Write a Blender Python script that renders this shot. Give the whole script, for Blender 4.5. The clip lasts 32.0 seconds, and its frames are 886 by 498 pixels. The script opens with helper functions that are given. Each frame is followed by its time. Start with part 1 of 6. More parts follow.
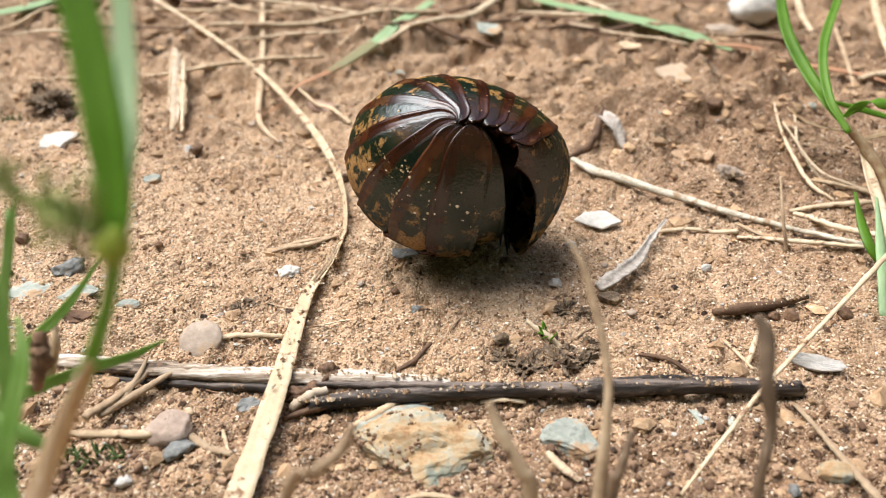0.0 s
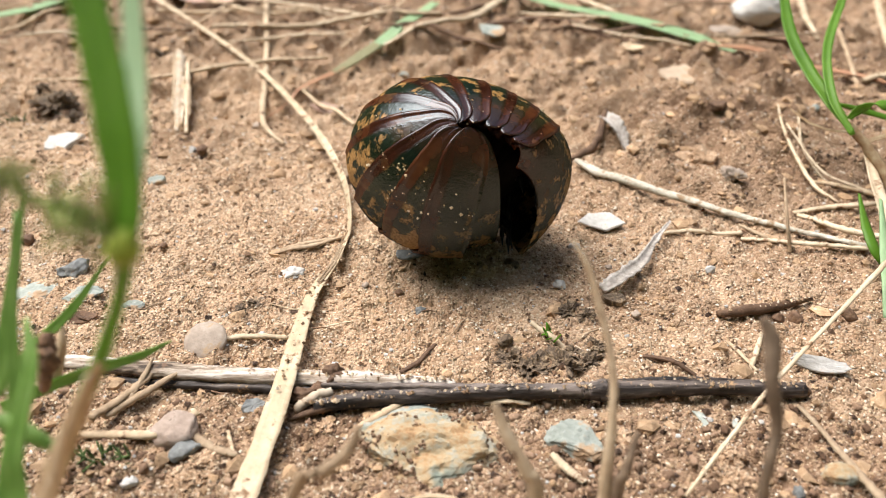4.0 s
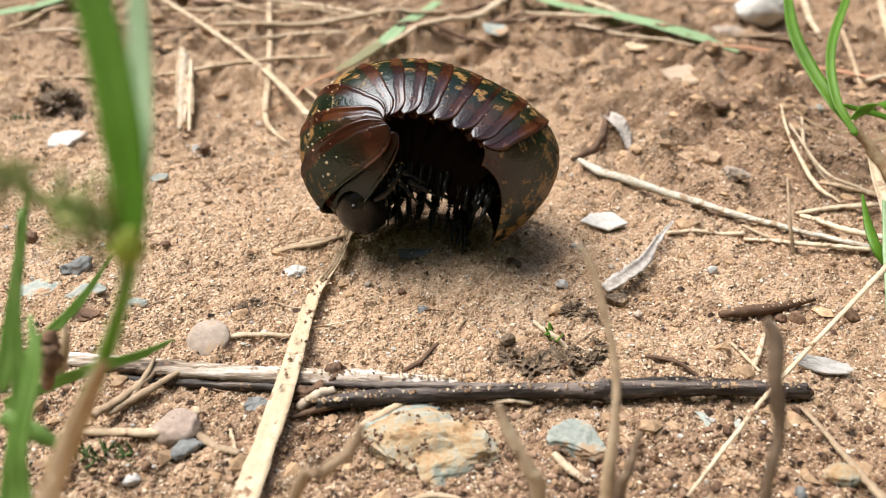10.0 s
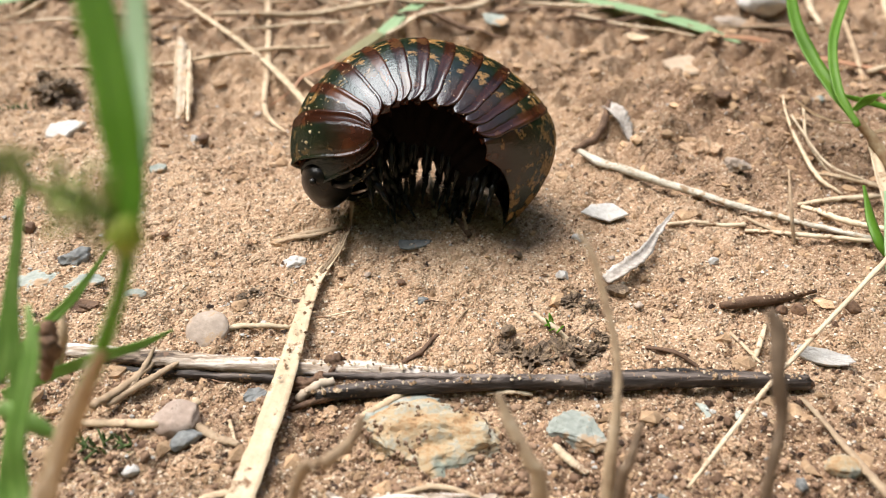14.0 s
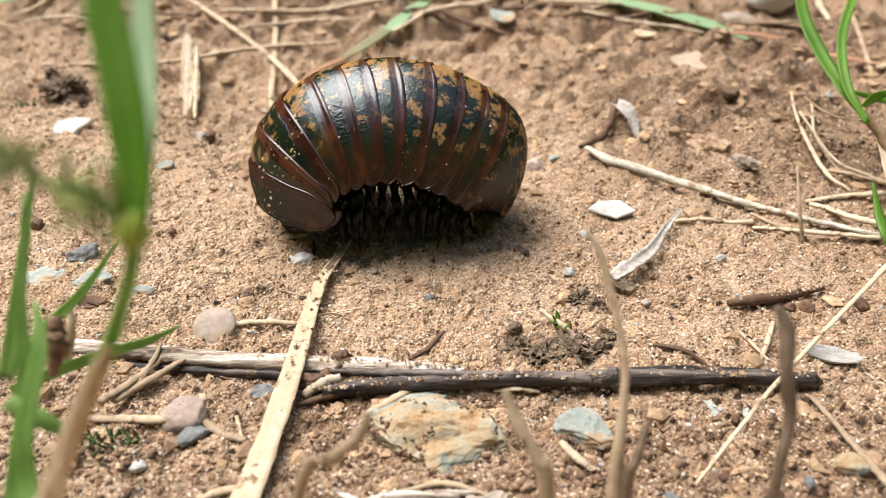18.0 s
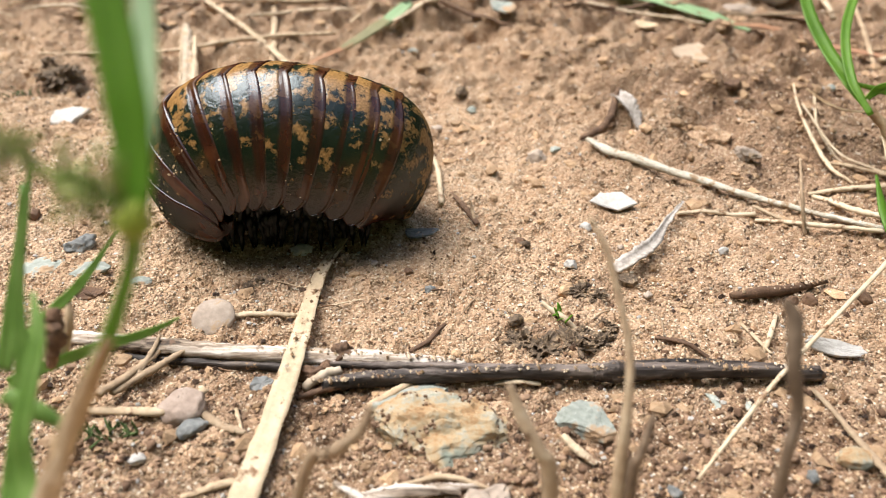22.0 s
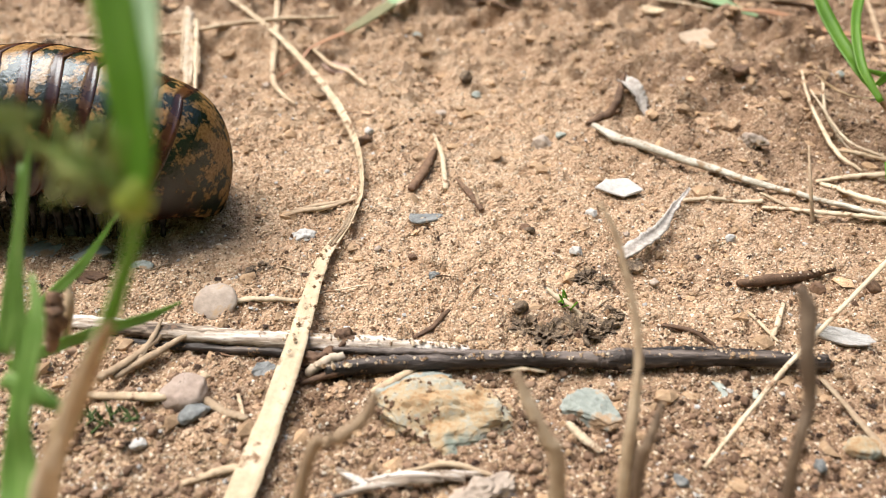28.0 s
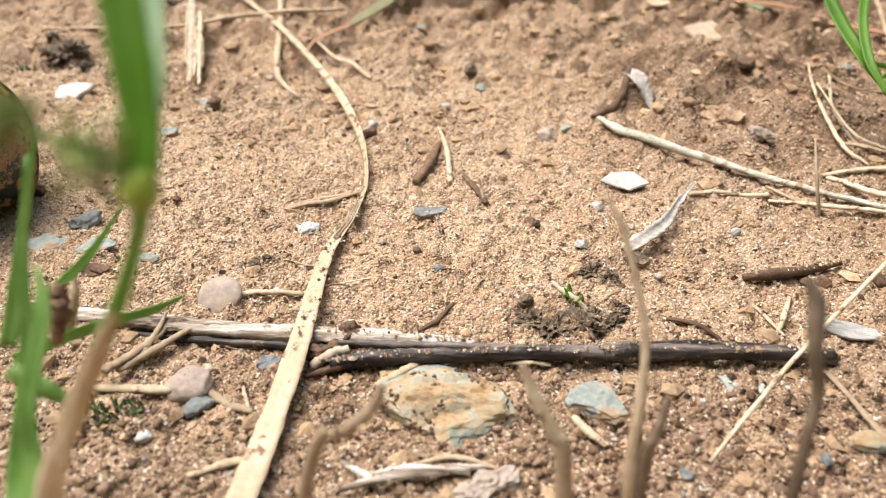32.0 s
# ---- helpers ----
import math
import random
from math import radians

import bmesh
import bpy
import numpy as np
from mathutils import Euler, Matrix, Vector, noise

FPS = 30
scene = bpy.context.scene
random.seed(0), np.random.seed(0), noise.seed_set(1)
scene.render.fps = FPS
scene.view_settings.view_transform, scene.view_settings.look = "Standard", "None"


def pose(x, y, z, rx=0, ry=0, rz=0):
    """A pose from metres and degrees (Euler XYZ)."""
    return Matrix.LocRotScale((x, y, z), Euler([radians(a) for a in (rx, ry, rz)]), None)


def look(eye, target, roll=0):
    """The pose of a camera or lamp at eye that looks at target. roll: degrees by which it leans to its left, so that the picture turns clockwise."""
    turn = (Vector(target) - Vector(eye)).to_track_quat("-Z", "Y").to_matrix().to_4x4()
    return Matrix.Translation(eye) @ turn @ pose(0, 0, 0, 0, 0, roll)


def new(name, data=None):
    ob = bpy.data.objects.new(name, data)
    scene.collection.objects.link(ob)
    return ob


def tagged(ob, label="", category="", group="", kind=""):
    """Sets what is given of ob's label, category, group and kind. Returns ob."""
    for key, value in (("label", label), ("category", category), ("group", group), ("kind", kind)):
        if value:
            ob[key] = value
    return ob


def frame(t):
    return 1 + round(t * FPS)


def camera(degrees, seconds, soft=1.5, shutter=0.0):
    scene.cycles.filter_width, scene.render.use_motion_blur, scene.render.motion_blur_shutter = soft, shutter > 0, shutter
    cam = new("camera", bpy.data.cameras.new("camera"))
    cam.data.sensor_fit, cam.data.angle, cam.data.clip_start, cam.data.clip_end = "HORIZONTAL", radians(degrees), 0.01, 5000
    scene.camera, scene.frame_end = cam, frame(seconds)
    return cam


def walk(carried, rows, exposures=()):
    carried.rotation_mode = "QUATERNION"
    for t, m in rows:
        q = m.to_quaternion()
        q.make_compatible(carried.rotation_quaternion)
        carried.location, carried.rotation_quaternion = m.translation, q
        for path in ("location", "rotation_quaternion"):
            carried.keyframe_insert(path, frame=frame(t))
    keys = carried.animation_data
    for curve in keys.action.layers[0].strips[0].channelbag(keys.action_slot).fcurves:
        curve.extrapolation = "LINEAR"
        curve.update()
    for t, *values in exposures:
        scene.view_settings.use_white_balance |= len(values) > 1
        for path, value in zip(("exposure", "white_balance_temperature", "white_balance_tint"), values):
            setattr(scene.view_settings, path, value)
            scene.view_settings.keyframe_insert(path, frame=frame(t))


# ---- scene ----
# A pill millipede uncurls on bare sandy soil and walks off; the camera is hand-held a hand's width away.
cam = camera(58, 32.0, soft=1.0)
cam.data.dof.use_dof = True
cam.data.dof.focus_distance = 0.116
cam.data.dof.aperture_fstop = 25.0

PATH = [
    (0, pose(-0.00000, 0.00000, 0.07298, 57.005, -0.004, -0.000)),
    (0.5, pose(-0.00003, -0.00008, 0.07311, 57.046, -0.056, 0.016)),
    (1, pose(-0.00001, -0.00013, 0.07310, 57.135, -0.005, 0.070)),
    (1.5, pose(0.00003, -0.00015, 0.07315, 57.124, 0.120, 0.157)),
    (2, pose(-0.00008, -0.00007, 0.07313, 57.057, 0.187, 0.204)),
    (2.5, pose(-0.00014, -0.00012, 0.07321, 57.082, 0.101, 0.177)),
    (3, pose(-0.00026, -0.00012, 0.07315, 57.115, 0.023, 0.151)),
    (3.5, pose(-0.00034, -0.00010, 0.07315, 57.080, 0.026, 0.149)),
    (5.5, pose(-0.00028, -0.00018, 0.07314, 57.056, 0.019, 0.181)),
    (6, pose(-0.00040, -0.00007, 0.07306, 57.009, -0.051, 0.137)),
    (6.5, pose(-0.00031, -0.00001, 0.07301, 56.969, -0.089, 0.135)),
    (7, pose(-0.00043, 0.00000, 0.07303, 56.984, -0.149, 0.158)),
    (7.5, pose(-0.00034, -0.00010, 0.07310, 57.070, -0.034, 0.209)),
    (8, pose(-0.00063, -0.00009, 0.07313, 57.074, -0.128, 0.187)),
    (8.5, pose(-0.00040, -0.00019, 0.07316, 57.042, -0.139, 0.214)),
    (9, pose(-0.00045, 0.00005, 0.07304, 56.922, -0.168, 0.183)),
    (9.5, pose(-0.00047, -0.00009, 0.07306, 56.962, -0.170, 0.251)),
    (10, pose(-0.00048, -0.00013, 0.07319, 56.999, -0.103, 0.380)),
    (10.5, pose(-0.00051, -0.00033, 0.07331, 57.070, -0.023, 0.459)),
    (11, pose(-0.00051, -0.00025, 0.07318, 57.029, -0.029, 0.495)),
    (11.5, pose(-0.00044, -0.00015, 0.07312, 56.907, -0.066, 0.540)),
    (12, pose(-0.00047, -0.00014, 0.07305, 56.815, -0.056, 0.486)),
    (12.5, pose(-0.00053, 0.00015, 0.07284, 56.605, -0.127, 0.378)),
    (13, pose(-0.00053, 0.00023, 0.07276, 56.477, -0.144, 0.332)),
    (13.5, pose(-0.00053, 0.00029, 0.07273, 56.411, -0.166, 0.342)),
    (14, pose(-0.00061, 0.00023, 0.07281, 56.405, -0.191, 0.365)),
    (14.5, pose(-0.00060, 0.00032, 0.07263, 56.430, -0.138, 0.417)),
    (16.5, pose(-0.00068, 0.00016, 0.07272, 56.433, 0.041, 0.732)),
    (17, pose(-0.00070, 0.00017, 0.07273, 56.408, 0.062, 0.761)),
    (17.5, pose(-0.00071, 0.00022, 0.07264, 56.355, 0.034, 0.794)),
    (18, pose(-0.00064, 0.00027, 0.07267, 56.215, 0.025, 0.778)),
    (18.5, pose(-0.00077, 0.00035, 0.07259, 56.206, -0.027, 0.761)),
    (19, pose(-0.00080, 0.00036, 0.07254, 56.164, -0.006, 0.807)),
    (19.5, pose(-0.00075, 0.00030, 0.07262, 56.099, -0.001, 0.791)),
    (20, pose(-0.00068, 0.00056, 0.07231, 56.026, -0.065, 0.751)),
    (20.5, pose(-0.00088, 0.00070, 0.07221, 55.941, -0.179, 0.709)),
    (21, pose(-0.00090, 0.00077, 0.07220, 55.801, -0.205, 0.716)),
    (21.5, pose(-0.00114, 0.00093, 0.07209, 55.756, -0.207, 0.730)),
    (22, pose(-0.00114, 0.00098, 0.07216, 55.638, -0.210, 0.729)),
    (22.5, pose(-0.00103, 0.00092, 0.07207, 55.676, -0.171, 0.758)),
    (23, pose(-0.00126, 0.00100, 0.07212, 55.640, -0.178, 0.780)),
    (23.5, pose(-0.00128, 0.00105, 0.07205, 55.599, -0.187, 0.774)),
    (24, pose(-0.00117, 0.00115, 0.07176, 55.566, -0.249, 0.693)),
    (24.5, pose(-0.00119, 0.00133, 0.07152, 55.493, -0.325, 0.661)),
    (25, pose(-0.00138, 0.00142, 0.07170, 55.286, -0.466, 0.676)),
    (25.5, pose(-0.00141, 0.00154, 0.07162, 55.232, -0.413, 0.656)),
    (27.5, pose(-0.00159, 0.00174, 0.07140, 54.806, -0.291, 1.037)),
    (28, pose(-0.00157, 0.00181, 0.07126, 54.737, -0.418, 0.992)),
    (28.5, pose(-0.00145, 0.00192, 0.07123, 54.634, -0.413, 1.015)),
    (29, pose(-0.00181, 0.00203, 0.07113, 54.537, -0.588, 0.956)),
    (29.5, pose(-0.00164, 0.00204, 0.07104, 54.447, -0.532, 1.033)),
    (30, pose(-0.00179, 0.00209, 0.07098, 54.397, -0.605, 0.980)),
    (30.5, pose(-0.00169, 0.00203, 0.07103, 54.395, -0.527, 1.027)),
    (31, pose(-0.00179, 0.00202, 0.07091, 54.396, -0.514, 1.055)),
    (31.5, pose(-0.00194, 0.00206, 0.07109, 54.300, -0.426, 1.128)),
    (32, pose(-0.00183, 0.00198, 0.07103, 54.290, -0.356, 1.214)),
]
EXPOSURES = [(0.0, 0.63), (17.0, 0.625), (32.0, 0.625)]
walk(cam, PATH, EXPOSURES)

# ---- light: a bright, thinly overcast sky ----
world = bpy.data.worlds.new("sky")
scene.world = world
world.use_nodes = True
wn, wl = world.node_tree.nodes, world.node_tree.links
sky = wn.new("ShaderNodeTexSky")
sky.sky_type = "NISHITA"
sky.sun_disc = False
sky.sun_elevation = radians(63)
sky.sun_rotation = radians(-58)
sky.air_density = 1.0
sky.dust_density = 4.0
haze = wn.new("ShaderNodeHueSaturation")
haze.inputs["Saturation"].default_value = 0.9
wl.new(sky.outputs[0], haze.inputs["Color"])
wl.new(haze.outputs[0], wn["Background"].inputs[0])
wn["Background"].inputs[1].default_value = 0.15

sun_data = bpy.data.lights.new("sun", "SUN")
sun_data.energy, sun_data.angle, sun_data.color = 3.8, radians(50), (1.0, 0.955, 0.89)
sun = new("sun", sun_data)
sun.matrix_world = look((-0.46, 0.28, 1.05), (0, 0, 0))

MM = 0.001


# ---- materials ----
def ramp(nodes, stops):
    r = nodes.new("ShaderNodeValToRGB")
    while len(r.color_ramp.elements) < len(stops):
        r.color_ramp.elements.new(0.5)
    for e, (p, c) in zip(r.color_ramp.elements, stops):
        e.position, e.color = p, (*c, 1)
    return r


def tex_noise(nodes, links, vec, scale, detail=4, rough=0.6):
    n = nodes.new("ShaderNodeTexNoise")
    n.inputs["Scale"].default_value = scale
    n.inputs["Detail"].default_value = detail
    n.inputs["Roughness"].default_value = rough
    links.new(vec, n.inputs["Vector"])
    return n.outputs["Fac"]


def mixc(nodes, links, fac, a, b, mode="MIX"):
    m = nodes.new("ShaderNodeMix")
    m.data_type, m.blend_type = "RGBA", mode
    for socket, v in ((m.inputs[0], fac), (m.inputs[6], a), (m.inputs[7], b)):
        if isinstance(v, (int, float)):
            socket.default_value = v
        elif isinstance(v, tuple):
            socket.default_value = (*v, 1)
        else:
            links.new(v, socket)
    return m.outputs[2]


def maths(nodes, links, op, a, b=0.0, clamp=False):
    m = nodes.new("ShaderNodeMath")
    m.operation, m.use_clamp = op, clamp
    for socket, v in zip(m.inputs, (a, b)):
        if isinstance(v, (int, float)):
            socket.default_value = v
        else:
            links.new(v, socket)
    return m.outputs[0]


def bumped(nodes, links, height, strength, distance):
    b = nodes.new("ShaderNodeBump")
    b.inputs["Strength"].default_value = strength
    b.inputs["Distance"].default_value = distance
    links.new(height, b.inputs["Height"])
    return b.outputs[0]


def material(name):
    m = bpy.data.materials.new(name)
    m.use_nodes = True
    return m, m.node_tree.nodes, m.node_tree.links, m.node_tree.nodes["Principled BSDF"]


def surface(name, stops, scale, rough=0.75, bump=0.4, depth=0.0003, fine=4.0, stretch=(1, 1, 1), island=0.0, obj=0.15, spots=None,
            translucent=0.0, sheen_spec=0.4, fibre=0.0):
    """A mottled natural surface: one coarse and one fine noise, optional specks of soil, random lightness per piece."""
    m, n, l, p = material(name)
    tc = n.new("ShaderNodeTexCoord")
    mp = n.new("ShaderNodeMapping")
    mp.inputs["Scale"].default_value = stretch
    l.new(tc.outputs["Object"], mp.inputs[0])
    v = mp.outputs[0]
    coarse = tex_noise(n, l, v, scale, 5)
    grain = tex_noise(n, l, v, scale * fine, 3)
    both = maths(n, l, "ADD", maths(n, l, "MULTIPLY", coarse, 0.65), maths(n, l, "MULTIPLY", grain, 0.35))
    if fibre:
        uv = n.new("ShaderNodeUVMap")
        um = n.new("ShaderNodeMapping")
        um.inputs["Scale"].default_value = (7, 26, 1)
        l.new(uv.outputs[0], um.inputs[0])
        lines = tex_noise(n, l, um.outputs[0], 1.0, 3, 0.6)
        both = maths(n, l, "ADD", maths(n, l, "MULTIPLY", both, 1 - fibre), maths(n, l, "MULTIPLY", lines, fibre))
    r = ramp(n, stops)
    l.new(both, r.inputs[0])
    col = r.outputs[0]
    if spots:
        colour, sscale, edge = spots
        s = tex_noise(n, l, tc.outputs["Object"], sscale, 4, 0.7)
        mask = maths(n, l, "MULTIPLY", maths(n, l, "SUBTRACT", s, edge), 14.0, True)
        col = mixc(n, l, mask, col, colour)
    if island or obj:
        if island:
            g = n.new("ShaderNodeNewGeometry")
            rnd = g.outputs["Random Per Island"]
        else:
            g = n.new("ShaderNodeObjectInfo")
            rnd = g.outputs["Random"]
        k = island or obj
        val = maths(n, l, "ADD", maths(n, l, "MULTIPLY", rnd, 2 * k), 1 - k)
        hs = n.new("ShaderNodeHueSaturation")
        l.new(val, hs.inputs["Value"])
        l.new(col, hs.inputs["Color"])
        col = hs.outputs[0]
    l.new(col, p.inputs["Base Color"])
    rr = maths(n, l, "ADD", maths(n, l, "MULTIPLY", grain, 0.3), rough - 0.15)
    l.new(rr, p.inputs["Roughness"])
    p.inputs["Specular IOR Level"].default_value = sheen_spec
    l.new(bumped(n, l, both, bump, depth), p.inputs["Normal"])
    if translucent:
        t = n.new("ShaderNodeBsdfTranslucent")
        l.new(col, t.inputs[0])
        mx = n.new("ShaderNodeMixShader")
        mx.inputs[0].default_value = translucent
        l.new(p.outputs[0], mx.inputs[1])
        l.new(t.outputs[0], mx.inputs[2])
        l.new(mx.outputs[0], n["Material Output"].inputs[0])
    return m


def soil_material():
    """Pale tan sand, browner where humus is mixed in (the attribute 'humus' holds the outline of those patches)."""
    m, n, l, p = material("sandy_soil")
    tc = n.new("ShaderNodeTexCoord")
    v = tc.outputs["Object"]
    at = n.new("ShaderNodeAttribute")
    at.attribute_name = "humus"
    big = tex_noise(n, l, v, 60, 5, 0.65)
    mid = tex_noise(n, l, v, 320, 5, 0.7)
    vor = n.new("ShaderNodeTexVoronoi")
    vor.inputs["Scale"].default_value = 2300
    l.new(v, vor.inputs["Vector"])
    sep = n.new("ShaderNodeSeparateColor")
    l.new(vor.outputs["Color"], sep.inputs[0])
    r1 = ramp(n, [(0.0, (0.17, 0.095, 0.048)), (0.35, (0.42, 0.275, 0.170)), (0.62, (0.55, 0.40, 0.270)), (1.0, (0.71, 0.57, 0.43))])
    tone = maths(n, l, "ADD", maths(n, l, "MULTIPLY", mid, 0.55), maths(n, l, "MULTIPLY", sep.outputs[0], 0.38))
    l.new(maths(n, l, "ADD", tone, maths(n, l, "MULTIPLY", maths(n, l, "SUBTRACT", big, 0.5), 0.85)), r1.inputs[0])
    r2 = ramp(n, [(0.0, (0.06, 0.034, 0.021)), (0.5, (0.19, 0.112, 0.068)), (1.0, (0.36, 0.24, 0.152))])
    l.new(tone, r2.inputs[0])
    hm = maths(n, l, "ADD", at.outputs["Fac"], maths(n, l, "MULTIPLY", maths(n, l, "SUBTRACT", mid, 0.5), 1.1), True)
    col = mixc(n, l, hm, r1.outputs[0], r2.outputs[0])
    pale = maths(n, l, "MULTIPLY", maths(n, l, "SUBTRACT", sep.outputs[1], 0.955), 12.0, True)
    col = mixc(n, l, pale, col, (0.74, 0.64, 0.5))
    l.new(col, p.inputs["Base Color"])
    p.inputs["Roughness"].default_value = 0.85
    p.inputs["Specular IOR Level"].default_value = 0.3
    h = maths(n, l, "SUBTRACT", maths(n, l, "ADD", mid, tex_noise(n, l, v, 1900, 3, 0.7)), vor.outputs["Distance"])
    l.new(bumped(n, l, h, 0.9, 0.0005), p.inputs["Normal"])
    return m


def grain_material(name, stops, rough=0.7):
    m, n, l, p = material(name)
    g = n.new("ShaderNodeNewGeometry")
    r = ramp(n, stops)
    l.new(g.outputs["Random Per Island"], r.inputs[0])
    tc = n.new("ShaderNodeTexCoord")
    f = tex_noise(n, l, tc.outputs["Object"], 3000, 3)
    dark = mixc(n, l, maths(n, l, "MULTIPLY", f, 0.6), r.outputs[0], mixc(n, l, 1.0, r.outputs[0], (0.55, 0.5, 0.45), "MULTIPLY"))
    l.new(dark, p.inputs["Base Color"])
    p.inputs["Roughness"].default_value = rough
    l.new(bumped(n, l, f, 0.5, 0.0002), p.inputs["Normal"])
    return m


def shell_material(name, ochre_amount, brown_amount, band=0.76, streak=1.0):
    """Glossy millipede shell: bottle green, red-brown hind rim and flank, ochre mottles on the back. UV: u to the rear, v across."""
    m, n, l, p = material(name)
    uv = n.new("ShaderNodeUVMap")
    sx = n.new("ShaderNodeSeparateXYZ")
    l.new(uv.outputs[0], sx.inputs[0])
    u, vv = sx.outputs[0], sx.outputs[1]
    tc = n.new("ShaderNodeTexCoord")
    info = n.new("ShaderNodeObjectInfo")
    shift = n.new("ShaderNodeVectorMath")
    shift.operation = "ADD"
    l.new(tc.outputs["Object"], shift.inputs[0])
    cmb = n.new("ShaderNodeCombineXYZ")
    l.new(info.outputs["Random"], cmb.inputs[0])
    l.new(info.outputs["Random"], cmb.inputs[1])
    l.new(cmb.outputs[0], shift.inputs[1])
    o = shift.outputs[0]
    n1 = tex_noise(n, l, o, 330, 6, 0.68)
    n2 = tex_noise(n, l, o, 150, 3, 0.6)
    n3 = tex_noise(n, l, o, 2600, 3, 0.6)
    n4 = tex_noise(n, l, o, 1100, 2, 0.5)
    side = maths(n, l, "ABSOLUTE", maths(n, l, "SUBTRACT", vv, 0.5))
    green = ramp(n, [(0.3, (0.0035, 0.0085, 0.0042)), (0.55, (0.0085, 0.014, 0.005)), (0.75, (0.031, 0.023, 0.006))])
    l.new(n2, green.inputs[0])
    brown = ramp(n, [(0.3, (0.015, 0.0041, 0.0018)), (0.52, (0.036, 0.0102, 0.004)), (0.75, (0.092, 0.030, 0.010))])
    l.new(n2, brown.inputs[0])
    rim = maths(n, l, "MULTIPLY", maths(n, l, "SUBTRACT", maths(n, l, "ADD", u, maths(n, l, "MULTIPLY", maths(n, l, "SUBTRACT", n1, 0.5), 0.10)), band), 26.0, True)
    flank = maths(n, l, "MULTIPLY", maths(n, l, "SUBTRACT", maths(n, l, "ADD", side, maths(n, l, "MULTIPLY", n2, 0.25)), 0.47 - 0.16 * brown_amount), 6.0, True)
    bmask = maths(n, l, "MAXIMUM", rim, flank)
    ridge = maths(n, l, "MULTIPLY", maths(n, l, "SUBTRACT", 0.40, side), 0.44)
    om = maths(n, l, "ADD", n1, maths(n, l, "MULTIPLY", maths(n, l, "SUBTRACT", ridge, 0.105), 1.0))
    omask = maths(n, l, "MULTIPLY", maths(n, l, "SUBTRACT", om, 0.60 - 0.10 * ochre_amount), 16.0, True)
    omask = maths(n, l, "MULTIPLY", omask, maths(n, l, "SUBTRACT", 1.0, maths(n, l, "MULTIPLY", rim, 0.85)))
    ochre = ramp(n, [(0.3, (0.15, 0.078, 0.022)), (0.7, (0.36, 0.205, 0.075))])
    l.new(n3, ochre.inputs[0])
    col = mixc(n, l, bmask, green.outputs[0], brown.outputs[0])
    col = mixc(n, l, maths(n, l, "MULTIPLY", omask, streak), col, ochre.outputs[0])
    # pitted like leather in front, smooth on the hind rim; a gloss of even strength
    leather = maths(n, l, "ADD", n3, maths(n, l, "MULTIPLY", n4, 1.2))
    leather = maths(n, l, "MULTIPLY", leather, maths(n, l, "SUBTRACT", 1.0, maths(n, l, "MULTIPLY", rim, 0.8)))
    relief = bumped(n, l, leather, 0.38, 0.0002)
    body, gloss, sky_gloss_mix = n.new("ShaderNodeBsdfDiffuse"), n.new("ShaderNodeBsdfGlossy"), n.new("ShaderNodeMixShader")
    l.new(col, body.inputs["Color"])
    l.new(relief, body.inputs["Normal"])
    l.new(relief, gloss.inputs["Normal"])
    # the blue of the sky's sheen is painted into the gloss colour
    gloss.inputs["Color"].default_value = (0.82, 0.92, 1.0, 1)
    l.new(maths(n, l, "ADD", maths(n, l, "MULTIPLY", n3, 0.10), 0.17), gloss.inputs["Roughness"])
    sky_gloss_mix.inputs[0].default_value = 0.06
    l.new(body.outputs[0], sky_gloss_mix.inputs[1])
    l.new(gloss.outputs[0], sky_gloss_mix.inputs[2])
    l.new(sky_gloss_mix.outputs[0], n["Material Output"].inputs[0])
    n.remove(p)
    return m


SOIL = soil_material()
SAND = grain_material("sand_grain", [(0.0, (0.10, 0.055, 0.03)), (0.20, (0.34, 0.22, 0.128)), (0.55, (0.56, 0.42, 0.27)), (0.84, (0.78, 0.65, 0.49)),
                                     (1.0, (0.88, 0.82, 0.71))])
CRUMB = grain_material("humus_crumb", [(0.0, (0.035, 0.020, 0.014)), (0.5, (0.12, 0.065, 0.035)), (1.0, (0.30, 0.18, 0.10))], 0.85)
CRUMB_BROWN = grain_material("brown_crumb", [(0.0, (0.12, 0.068, 0.040)), (0.5, (0.24, 0.15, 0.095)), (1.0, (0.38, 0.26, 0.175))], 0.9)
DUST = grain_material("sand_dust", [(0.0, (0.45, 0.30, 0.14)), (1.0, (0.80, 0.68, 0.48))])
SHELL = shell_material("mottled_shell", 1.0, 0.1, 0.82)
SHELL_FRONT = shell_material("front_shell", 0.6, 0.45, 0.80, 0.35)
SHELL_MID = shell_material("shoulder_shell", 0.8, 0.3, 0.81, 0.8)
SHELL_TAIL = shell_material("tail_shell", 1.1, 0.55, 1.5, 0.75)
CHITIN = surface("black_chitin", [(0.2, (0.003, 0.0026, 0.0022)), (0.8, (0.011, 0.009, 0.007))], 700, 0.32, 0.3, 0.00015, obj=0.2, sheen_spec=0.35)
# near-black: the shade inside the coil is put into the belly's colour
BELLY = surface("shaded_belly_skin", [(0.2, (0.003, 0.002, 0.002)), (0.8, (0.009, 0.006, 0.005))], 500, 0.9, 0.5, 0.0003, obj=0.1, sheen_spec=0.05)
